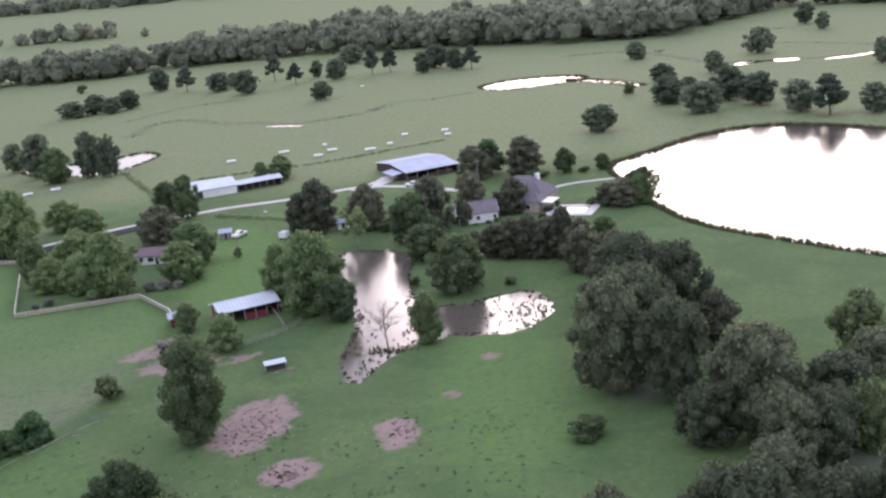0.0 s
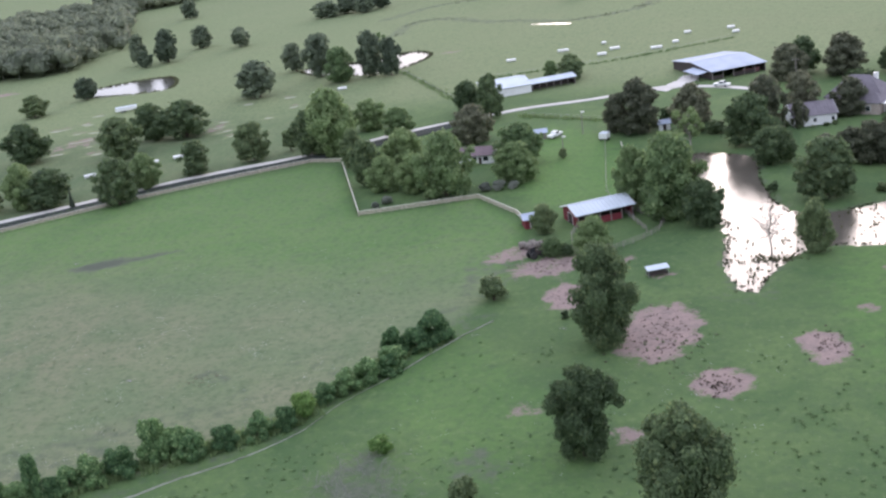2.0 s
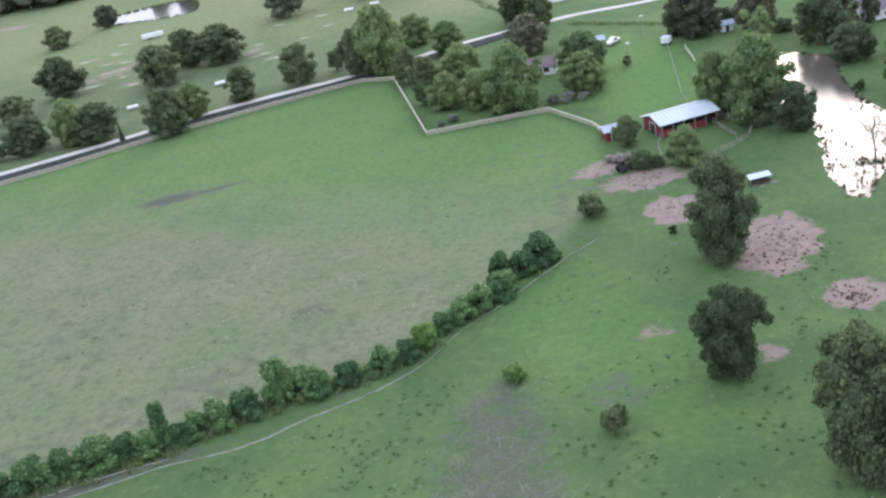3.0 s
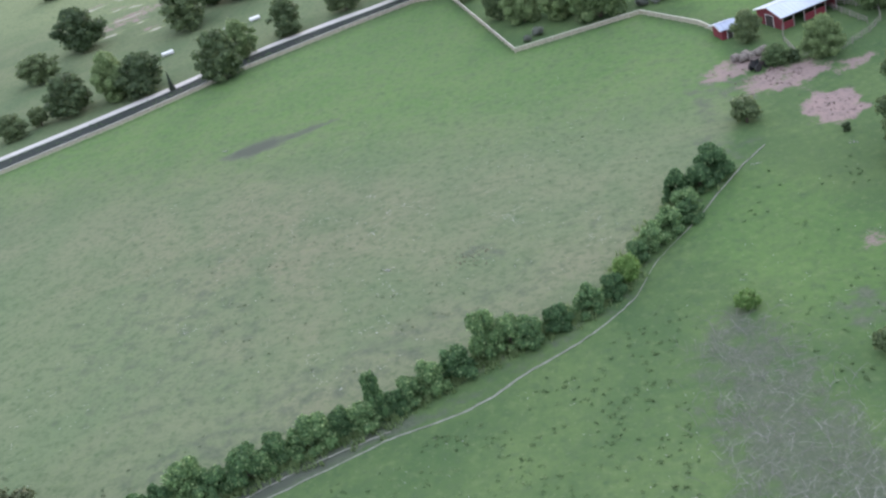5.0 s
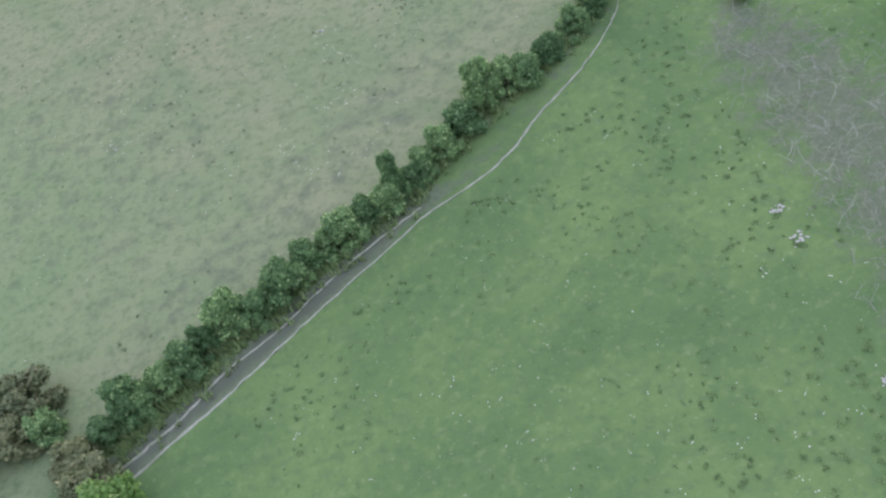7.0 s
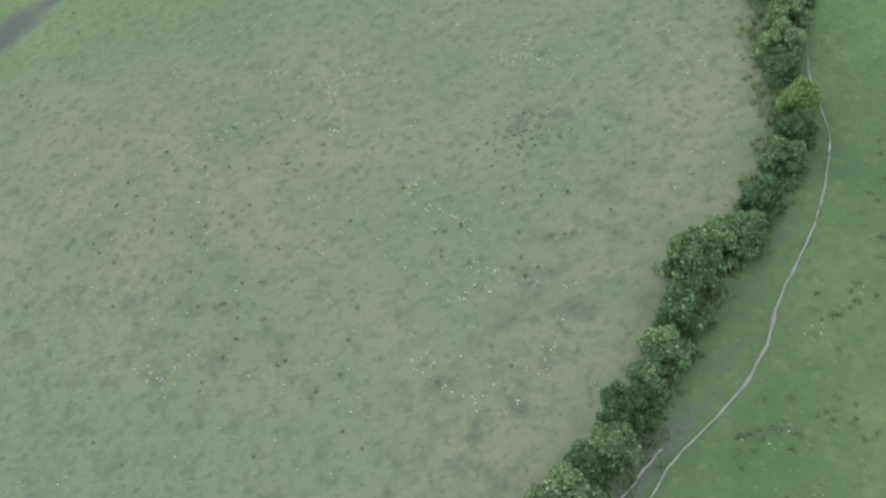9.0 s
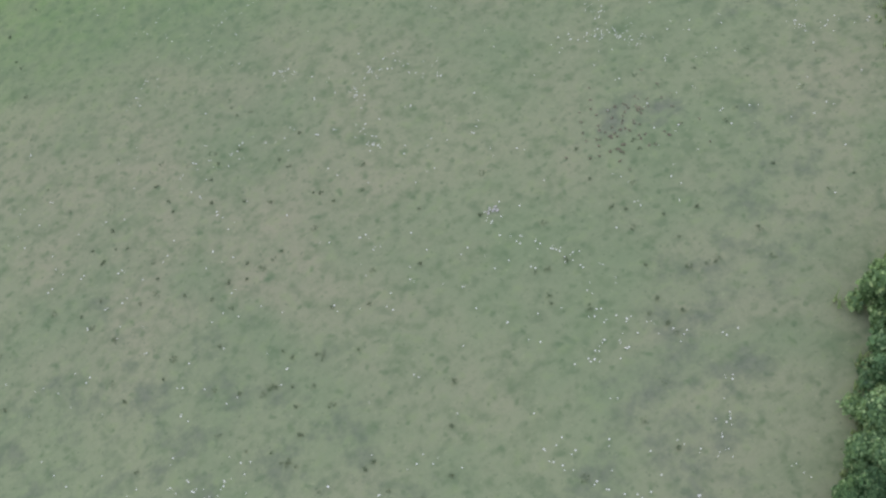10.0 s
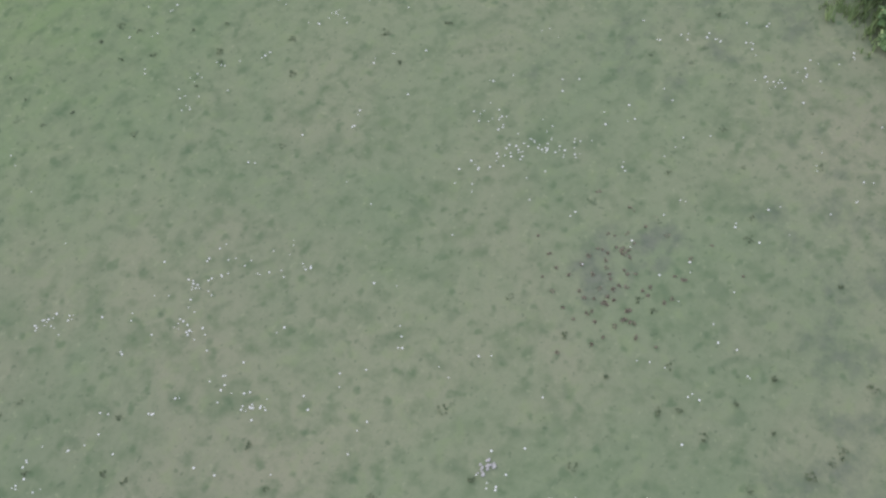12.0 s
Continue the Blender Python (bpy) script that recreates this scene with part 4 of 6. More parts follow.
plant("dark", 32.6, 307, 6.11, 8.19, G10)
plant("oak", 36.3, 357.1, 5.22, 5.72, G10)
plant("bush", 30.3, 355.3, 1.97, 3.95, G10)
plant("dark", 43, 329.6, 4.42, 5.41, G10)
# the hedgerow on the field's edge
G11 = "hedgerow bushes"
plant("hedge", -78.6, 172.9, 6.2, 5.6, G11)
plant("hedge", -81.1, 169.6, 4.5, 5.0, G11)
plant("hedge", -84.5, 167.6, 5.8, 3.7, G11)
plant("hedge", -83.4, 163.7, 4.1, 4.5, G11)
plant("hedge", -83.6, 161.0, 3.4, 3.4, G11)
plant("hedge", -86.3, 158.3, 4.3, 4.9, G11)
plant("hedge", -89.3, 154.8, 4.1, 4.3, G11)
plant("hedge", -91.5, 151.8, 3.6, 3.2, G11)
plant("fresh", -93.1, 146.3, 4.6, 4.0, G11, "bright yellow-green bush in the hedgerow")
plant("hedge", -95.3, 143.9, 3.9, 3.4, G11)
plant("hedge", -98.5, 141.1, 4.1, 3.9, G11)
plant("hedge", -103.0, 138.4, 3.9, 3.6, G11)
plant("hedge", -109.2, 135.6, 5.3, 4.4, G11)
plant("hedge", -106.7, 135.4, 4.9, 4.0, G11)
plant("hedge", -112.5, 135.2, 7.5, 4.2, G11, "tall hedgerow bush with a dense pale top")
plant("hedge", -116.1, 131.3, 4.7, 5.0, G11)
plant("hedge", -119.1, 128.9, 4.5, 4.1, G11)
plant("hedge", -121.8, 127.0, 4.1, 3.6, G11)
plant("hedge", -123.7, 125.7, 3.4, 2.8, G11)
plant("hedge", -125.9, 124.9, 7.1, 2.8, G11, "tall narrow hedgerow bush above its neighbours")
plant("hedge", -127.3, 123.3, 3.9, 4.1, G11)
plant("hedge", -130.3, 122.7, 3.9, 3.7, G11)
plant("hedge", -133.0, 121.0, 4.9, 4.7, G11)
plant("hedge", -135.0, 120.0, 3.8, 3.4, G11)
plant("hedge", -138.1, 119.1, 4.3, 4.0, G11)
plant("hedge", -139.4, 117.0, 3.4, 3.0, G11)
plant("hedge", -141.4, 116.5, 5.3, 5.0, G11)
plant("hedge", -145.1, 114.6, 4.3, 4.1, G11)
plant("hedge", -148.3, 114.3, 6.0, 4.9, G11)
plant("rusty", -173.3, 113.2, 5.6, 8.0, G11)
plant("hedge", -151.6, 112.4, 4.1, 3.5, G11)
plant("rusty", -179.3, 112.1, 5.0, 8.2, G11)
plant("hedge", -153.9, 110.9, 4.3, 4.2, G11)
plant("hedge", -156.7, 109.1, 4.3, 4.2, G11)
plant("rusty", -174.2, 108.8, 4.6, 5.8, G11)
plant("hedge", -170.9, 108.7, 4.4, 4.4, G11)
plant("hedge", -160.5, 107.9, 6.0, 4.8, G11)
plant("hedge", -158.9, 107.4, 3.6, 3.3, G11)
plant("bush", -181.5, 106.1, 6.0, 8.0, G11)
plant("hedge", -163.9, 106.0, 3.2, 3.9, G11)
plant("rusty", -167.4, 103.7, 3.6, 4.8, G11)
plant("rusty", -165.6, 99.9, 4.2, 6.2, G11)
plant("fresh", -162.4, 94.3, 5.6, 7.7, G11, "bright yellow-green bush at the end of the track")
plant("fresh", -166.6, 93.9, 4.0, 3.9, G11, "bright yellow-green bush at the end of the track")


# ---- far woods: too many trees to count ----
def woods(name, spots, label, seed):
    rng = np.random.default_rng(seed)
    V, Fs, n = [], [], 0
    for x, y, z, h, w in spots:
        for k in range(3):
            r = w * rng.uniform(0.28, 0.40)
            c = np.array([x + rng.normal(0, w * 0.16), y + rng.normal(0, w * 0.16), z + h * (0.42 + 0.20 * k) * rng.uniform(0.85, 1.1)])
            rr = np.array([r, r, r * 0.95]) * (1.15 - 0.18 * k)
            iv, jf = ICO1
            cv = c + iv * rr * rng.uniform(0.75, 1.15, (len(iv), 1))
            V.append(cv), Fs.append(jf + n)
            n += len(cv)
            d = rng.normal(0, 1, (24, 3))
            d[:, 2] = np.abs(d[:, 2])
            d /= np.linalg.norm(d, axis=1)[:, None]
            v, f = tufts(rng, c + d * rr * rng.uniform(0.9, 1.1, (24, 1)), d, w * 0.18)
            V.append(v), Fs.append(f + n)
            n += len(v)
        lo = np.array([[x - 0.3, y, z], [x + 0.3, y, z], [x, y + 0.5, z], [x, y, z + h * 0.6]])
        V.append(lo), Fs.append(np.array([[0, 1, 3], [1, 2, 3], [2, 0, 3]]) + n)
        n += 4
    ob = new(name, mesh_of(name, np.concatenate(V).tolist(), np.concatenate(Fs).tolist(), HAZY_WOODS))
    return tagged(ob, label, "woods", kind="stuff")


def height_at(x, y):
    return max(math.hypot(x + 20, y) - 1250, 0) * 0.030


def band(front, depth, gap, h, w, seed, back=1.0):
    """Tree places behind a front line, thinner towards the back."""
    r = random.Random(seed)
    line = smooth_line(front, False, 8)
    out = []
    for a, b in zip(line[:-1], line[1:]):
        L = float(np.linalg.norm(b - a))
        nx, ny = -(b - a)[1] / L, (b - a)[0] / L
        d = 0.0
        step = gap
        while d < depth:
            for _ in range(max(int(L / step + r.random()), 0)):
                t = r.random()
                x, y = a[0] + (b - a)[0] * t + nx * (d + r.uniform(-0.4, 0.6) * step), a[1] + (b - a)[1] * t + ny * (d + r.uniform(-0.4, 0.6) * step)
                s = r.uniform(0.7, 1.25)
                out.append((x, y, height_at(x, y), h * s, w * r.uniform(0.8, 1.25) * s))
            d += step
            step *= back
    return out


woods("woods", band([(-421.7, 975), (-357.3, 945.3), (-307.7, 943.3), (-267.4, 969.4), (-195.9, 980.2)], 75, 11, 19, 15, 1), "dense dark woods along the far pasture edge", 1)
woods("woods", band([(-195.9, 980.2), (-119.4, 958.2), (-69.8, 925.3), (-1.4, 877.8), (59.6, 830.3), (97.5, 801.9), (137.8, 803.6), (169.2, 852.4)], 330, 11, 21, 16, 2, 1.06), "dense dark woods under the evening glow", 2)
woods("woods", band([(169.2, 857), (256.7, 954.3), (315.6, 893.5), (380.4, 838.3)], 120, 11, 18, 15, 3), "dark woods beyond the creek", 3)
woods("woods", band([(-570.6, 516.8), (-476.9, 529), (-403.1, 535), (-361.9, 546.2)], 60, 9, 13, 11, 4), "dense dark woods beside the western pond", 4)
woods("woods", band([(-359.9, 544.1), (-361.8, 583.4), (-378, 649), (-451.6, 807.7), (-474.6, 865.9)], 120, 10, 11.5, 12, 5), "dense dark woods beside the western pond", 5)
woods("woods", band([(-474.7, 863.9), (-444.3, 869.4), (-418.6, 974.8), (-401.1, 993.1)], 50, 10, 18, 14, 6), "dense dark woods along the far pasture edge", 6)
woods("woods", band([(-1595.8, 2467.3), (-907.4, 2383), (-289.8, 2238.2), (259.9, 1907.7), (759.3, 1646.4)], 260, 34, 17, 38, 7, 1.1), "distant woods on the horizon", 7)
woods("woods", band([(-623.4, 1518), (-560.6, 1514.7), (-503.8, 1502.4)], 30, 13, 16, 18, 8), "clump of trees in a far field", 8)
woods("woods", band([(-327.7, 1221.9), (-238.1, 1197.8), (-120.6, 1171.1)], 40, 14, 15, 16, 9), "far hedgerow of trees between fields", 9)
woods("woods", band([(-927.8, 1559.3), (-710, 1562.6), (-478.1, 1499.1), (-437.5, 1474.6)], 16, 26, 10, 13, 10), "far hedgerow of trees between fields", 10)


# ---- low growth: grass clumps, flowers, brush ----
def clump_field(name, spots, mat, label, category, blade, seed, lift=0.05, lean=0.4, k=10):
    rng = np.random.default_rng(seed)
    P = np.array(spots)
    n = len(P)
    a = rng.uniform(0, 2 * np.pi, (n, k))
    rad = P[:, 2:3] * np.sqrt(rng.random((n, k)))
    cx, cy = P[:, 0:1] + np.cos(a) * rad, P[:, 1:2] + np.sin(a) * rad
    h = P[:, 3:4] * rng.uniform(0.5, 1.1, (n, k))
    o = rng.uniform(0, 2 * np.pi, (n, k))
    w = blade * rng.uniform(0.7, 1.4, (n, k))
    tx, ty = cx + np.cos(o) * h * lean, cy + np.sin(o) * h * lean
    z0 = np.full_like(cx, lift)
    b1 = np.stack([cx - np.sin(o) * w, cy + np.cos(o) * w, z0], -1)
    b2 = np.stack([cx + np.sin(o) * w, cy - np.cos(o) * w, z0], -1)
    t1 = np.stack([tx, ty, z0 + h], -1)
    V = np.stack([b1, b2, t1], 2).reshape(-1, 3)
    Fs = np.arange(len(V)).reshape(-1, 3)
    ob = new(name, mesh_of(name, V.tolist(), Fs.tolist(), mat))
    return tagged(ob, label, category, kind="stuff")


def scatter(n, box, seed, keep=None, size=(0.2, 0.5), height=(0.15, 0.4), patch=9.0):
    """Uneven random places in a rectangle, thicker in drifts."""
    rng = np.random.default_rng(seed)
    out = []
    for _ in range(30):
        x, y = rng.uniform(box[0], box[1], n * 2), rng.uniform(box[2], box[3], n * 2)
        ok = keep(x, y) if keep else np.ones(n * 2, bool)
        for p, q in zip(x[ok], y[ok]):
            if noise.noise((p / patch, q / patch, seed * 3.7)) + rng.uniform(-0.35, 0.35) > 0.05:
                out.append((p, q, rng.uniform(*size), rng.uniform(*height)))
        if len(out) >= n:
            break
    return out[:n]


def in_field(x, y):
    return inside_distance(x, y, FIELD) > 2


def near_pasture(x, y):
    return (inside_distance(x, y, FIELD) < -7) & (inside_distance(x, y, OUTLINE["farm_pond"]) < -3) & (inside_distance(x, y, THICKET) < 2)


clump_field("grass_clumps", scatter(520, (-190, -88, 95, 232), 1, in_field, (0.08, 0.34), (0.05, 0.14), 22.0), TUFT, "dark grass clumps scattered over the pale field", "grass", 0.07, 1, 0.12, 1.7)
clump_field("grass_clumps", scatter(560, (-145, -88, 66, 135), 5, near_pasture, (0.10, 0.48), (0.04, 0.14), 1.7), WEED, "low weed clumps on the pasture beside the track", "grass", 0.10, 6, 0.12, 1.6, 16)
clump_field("grass_clumps", scatter(1300, (-150, 15, 66, 172), 2, near_pasture, (0.10, 0.40), (0.06, 0.20), 7.0), WEED, "dark weed clumps on the lush pasture", "grass", 0.08, 2, 0.12, 1.6, 16)


rr = random.Random(71)
clump_field("trampled_clods", [(-115.9 + rr.gauss(0, 2.4), 162.3 + rr.gauss(0, 1.9), rr.uniform(0.06, 0.16), rr.uniform(0.03, 0.08)) for _ in range(80)], CLOD, "dry brown clods on a trampled patch", "clods", 0.07, 72, 0.12, 1.7)


for i, (x, y, sx, sy, n) in enumerate(((-40.6, 173.5, 3.6, 6.5, 120), (-32.6, 154, 1.9, 2.2, 75), (-16.2, 165, 1.5, 3.0, 50), (-57.2, 190, 2.4, 3.0, 50), (-63, 208, 5.0, 4.0, 90))):
    clump_field("earth_clods", [(x + rr.gauss(0, sx), y + rr.gauss(0, sy), rr.uniform(0.08, 0.35), rr.uniform(0.06, 0.22)) for _ in range(n)], MUCK, "dark dung and clods strewn over bare earth", "clods", 0.09, 90 + i, 0.1, 1.4, 7)


def flower_field(name, spots, label, seed):
    """Small white flower heads a hand above the grass."""
    rng = np.random.default_rng(seed)
    V, Fs, n = [], [], 0
    hexa = np.array([[math.cos(a), math.sin(a), 0] for a in np.arange(6) * math.pi / 3])
    for x, y, s, _ in spots:
        for _ in range(rng.integers(1, 3)):
            c = np.array([x + rng.normal(0, s), y + rng.normal(0, s), rng.uniform(0.22, 0.36)])
            r = rng.uniform(0.035, 0.078)
            v = c + hexa * r + np.array([0, 0, -0.02]) * rng.random((6, 1))
            v = np.concatenate([v, c[None] + [0, 0, r * 0.4]])
            V.append(v), Fs.append(np.array([[k, (k + 1) % 6, 6] for k in range(6)]) + n)
            n += 7
    ob = new(name, mesh_of(name, np.concatenate(V).tolist(), np.concatenate(Fs).tolist(), PETAL))
    return tagged(ob, label, "flowers", kind="stuff")


def string_of(pts, n, seed, jitter=0.5):
    r = random.Random(seed)
    line = smooth_line(pts, False, 8)
    return [(*(line[r.randrange(len(line))] + np.array([r.gauss(0, jitter), r.gauss(0, jitter)])), 0.18, 0) for _ in range(n)]


flower_field("wild_flowers", scatter(480, (-185, -88, 110, 230), 5, in_field, (0.1, 0.6), (0, 0), 20.0), "white wild flowers scattered over the pale field", 5)
DRIFTS = (
    ([(-130.7, 162.5), (-130.2, 159.2), (-128.8, 156.1), (-127.8, 154.1), (-128.8, 149.8), (-127.7, 146.8), (-126.3, 144.3), (-125.9, 142.2)], 34, 0.35),
    ([(-124.8, 138.0), (-126.0, 136.6), (-127.8, 135.0), (-129.2, 133.2)], 14, 0.3),
    ([(-115.0, 173.1), (-111.7, 172.4), (-109.8, 170.9), (-107.9, 167.6)], 18, 0.4),
    ([(-110.0, 176.0), (-110.4, 173.9), (-110.0, 171.8), (-109.7, 169.2), (-108.2, 168.0)], 16, 0.4),
    ([(-114.1, 174.3), (-112.7, 172.9), (-110.5, 170.8), (-110.2, 169.3)], 14, 0.3),
    ([(-133.5, 145.6), (-130.2, 145.5), (-128.5, 143.4)], 12, 0.4),
    ([(-139.0, 141.1), (-137.9, 139.1), (-136.9, 138.1), (-136.2, 134.6), (-133.9, 131.6), (-132.8, 131.7)], 18, 0.5),
    ([(-163.7, 156.1), (-160.6, 153.7), (-162.3, 153.5)], 16, 0.6),
    ([(-149.8, 185.0), (-146.5, 182.8), (-143.6, 183.5), (-136.4, 179.6)], 20, 0.6),
    ([(-130.5, 183.7), (-127.7, 180.8), (-125.5, 178.3)], 14, 0.6),
    ([(-134.4, 177.9), (-134.6, 175.6), (-134.2, 174.6)], 14, 0.4),
    ([(-132.6, 179.9), (-132.4, 182.3), (-129.7, 183.8), (-126.8, 183.9)], 16, 0.4),
    ([(-137.1, 190.1), (-136.8, 188.7), (-134.4, 186.6)], 12, 0.4),
    ([(-99.2, 170.7), (-97.6, 167.5), (-96.5, 165.3), (-95.9, 163.6)], 10, 0.3),
    ([(-98.8, 160.9), (-97.0, 159.8), (-95.4, 159.0), (-92.8, 156.6)], 10, 0.4),
    ([(-120.3, 192.9), (-119.1, 194.7), (-111.7, 190.6), (-107.9, 190.0)], 16, 0.5),
    ([(-141.0, 199.0), (-147.9, 197.8), (-152.0, 196.0)], 8, 0.6),
)
for i, (pts, n, jitter) in enumerate(DRIFTS):
    flower_field("wild_flowers", string_of(pts, n, 60 + i, jitter), "winding drift of white wild flowers in the field", 80 + i)
flower_field("wild_flowers", scatter(420, (-150, -20, 66, 170), 11, near_pasture, (0.1, 0.4), (0, 0), 12.0), "white wild flowers on the lush pasture", 7)


def thicket(seed):
    r = random.Random(seed)
    sh = Shape()
    lo, hi = THICKET.min(0), THICKET.max(0)
    done = 0
    while done < 1500:
        x, y = r.uniform(lo[0], hi[0]), r.uniform(lo[1], hi[1])
        d = inside_distance(np.array([x]), np.array([y]), THICKET)[0]
        if d < r.uniform(-1, 6):
            continue
        done += 1
        a = r.uniform(0, 6.283)
        L = r.uniform(0.8, 2.6)
        z = r.uniform(0.5, 1.5)
        w = r.uniform(0.014, 0.034)
        p = Vector((x, y, 0.0))
        q = Vector((x + math.cos(a) * L * 0.5, y + math.sin(a) * L * 0.5, z))
        e = Vector((x + math.cos(a + r.uniform(-0.3, 0.3)) * L, y + math.sin(a + r.uniform(-0.3, 0.3)) * L, z * r.uniform(0.7, 1.2)))
        sh.tube([p, q, e], [w, w * 0.75, w * 0.3], 3)
        for _ in range(2):
            b = q.lerp(e, r.uniform(0.0, 0.7))
            c = a + r.choice((-1, 1)) * r.uniform(0.4, 1.0)
            k = L * r.uniform(0.2, 0.45)
            sh.tube([b, b + Vector((math.cos(c) * k, math.sin(c) * k, r.uniform(-0.1, 0.3)))], [w * 0.5, w * 0.2], 3)
    tagged(new("brush_thicket", sh.mesh("brush_thicket", TWIG)), "tangled thicket of bare grey thorny brush", "brush", kind="stuff")
    # bleached dead canes lying over the brush
    sh = Shape()
    done = 0
    while done < 420:
        x, y = r.uniform(lo[0], hi[0]), r.uniform(lo[1], hi[1])
        if inside_distance(np.array([x]), np.array([y]), THICKET)[0] < r.uniform(1, 9) or y > r.uniform(98, 128):
            continue
        done += 1
        a, w = r.gauss(1.2, 0.7), r.uniform(0.010, 0.026)
        pts, p = [], Vector((x, y, r.uniform(0.9, 1.5)))
        for k in range(r.randint(4, 7)):
            pts.append(p.copy())
            a += r.gauss(0, 0.35)
            p = p + Vector((math.cos(a), math.sin(a), r.uniform(-0.12, 0.10))) * r.uniform(0.3, 0.8)
        sh.tube(pts, [w * (1 - 0.12 * k) for k in range(len(pts))], 3)
        if r.random() < 0.6:
            b, c = pts[len(pts) // 2], a + r.choice((-1, 1)) * 0.9
            sh.tube([b, b + Vector((math.cos(c), math.sin(c), 0.1)) * r.uniform(0.4, 1.1)], [w * 0.6, w * 0.3], 3)
    return tagged(new("bleached_canes", sh.mesh("bleached_canes", PALE_TWIG)), "pale bleached dead canes lying over the brush", "brush", kind="stuff")


thicket(3)


def reeds(key, n, seed, label, height=(0.5, 1.3), spread=1.3, inner=0.2):
    r = random.Random(seed)
    line = np.concatenate([OUTLINE[key], OUTLINE[key][:1]])
    seg = np.linalg.norm(np.diff(line, axis=0), axis=1)
    cum = np.cumsum(seg)
    c = OUTLINE[key].mean(0)
    out = []
    for _ in range(n):
        s = r.uniform(0, cum[-1])
        i = int(np.searchsorted(cum, s))
        p = line[i] + (line[i + 1] - line[i]) * r.random()
        d = (p - c) / np.linalg.norm(p - c)
        out.append((*(p + d * r.uniform(-inner, spread)), r.uniform(0.2, 0.6), r.uniform(*height)))
    return clump_field("reeds", out, REED, label, "reeds", 0.10, seed, -0.1)


reeds("lake", 2600, 21, "dark reeds along the lake shore", (0.6, 1.6), 2.2)
reeds("farm_pond", 260, 22, "short rushes along the pond's edge", (0.12, 0.5), 0.6, 0.9)


def creek_rushes(line, n, seed):
    """Low dark growth in drifts along a creek bed."""
    r = random.Random(seed)
    out = []
    while len(out) < n:
        i = r.randrange(len(line) - 1)
        p = line[i] + (line[i + 1] - line[i]) * r.random()
        if noise.noise((p[0] / 14, p[1] / 14, seed)) + r.uniform(-0.3, 0.3) > 0:
            out.append((p[0] + r.gauss(0, 2.2), p[1] + r.gauss(0, 2.2), r.uniform(0.3, 0.9), r.uniform(0.15, 0.5)))
    return clump_field("creek_rushes", out, REED, "low dark rushes along a winding creek bed", "rushes", 0.16, seed, 0.0)


for i, line in enumerate(CREEKS):
    creek_rushes(line, (260, 300, 70, 110)[i], 80 + i)
reeds("long_pond", 500, 23, "dark rushes along the pond's edge", (0.5, 1.4), 1.8)
reeds("wooded_pond", 420, 24, "dark rushes along the pond's edge", (0.4, 1.2), 1.5)
reeds("western_pond", 420, 25, "dark rushes along the pond's edge", (0.4, 1.1), 1.4)
reeds("pond_tail", 300, 26, "dark rushes along the pond's edge", (0.5, 1.4), 0.9, 1.4)


# ---- buildings ----
def roof_panel(a, b, c, d, thick=0.12, rib=0.9):
    """A metal roof slope from eave a-b to ridge c-d (above b and a), rolled with raised seams."""
    a, b, c, d = (Vector(p) for p in (a, b, c, d))
    n = (b - a).cross(d - a).normalized()
    L = (b - a).length
    k = max(int(L / rib), 2)
    prof = [(0.0, thick)]
    for i in range(1, k):
        m = i / k
        e = 0.05 / L
        prof += [(m - e, thick), (m - e * 0.5, thick + 0.06), (m + e * 0.5, thick + 0.06), (m + e, thick)]
    prof.append((1.0, thick))
    k = len(prof)
    top = [a.lerp(b, t) + n * h for t, h in prof] + [d.lerp(c, t) + n * h for t, h in prof]
    low = [a, b, c, d]
    fs = [(i, i + 1, k + i + 1, k + i) for i in range(k - 1)]
    o = 2 * k
    fs += [(o + 3, o + 2, o + 1, o), (o, o + 1) + tuple(range(k - 1, -1, -1)), (o + 2, o + 3) + tuple(range(k, 2 * k)), (o + 1, o + 2, 2 * k - 1, k - 1), (o + 3, o, 0, k)]
    return Shape().add(top + low, fs)


def gable_wall(x, y0, y1, eave, ridge, thick):
    m = (y0 + y1) / 2
    return Shape().slab([(x, y0, 0), (x, y1, 0), (x, y1, eave), (x, m, ridge), (x, y0, eave)], thick)


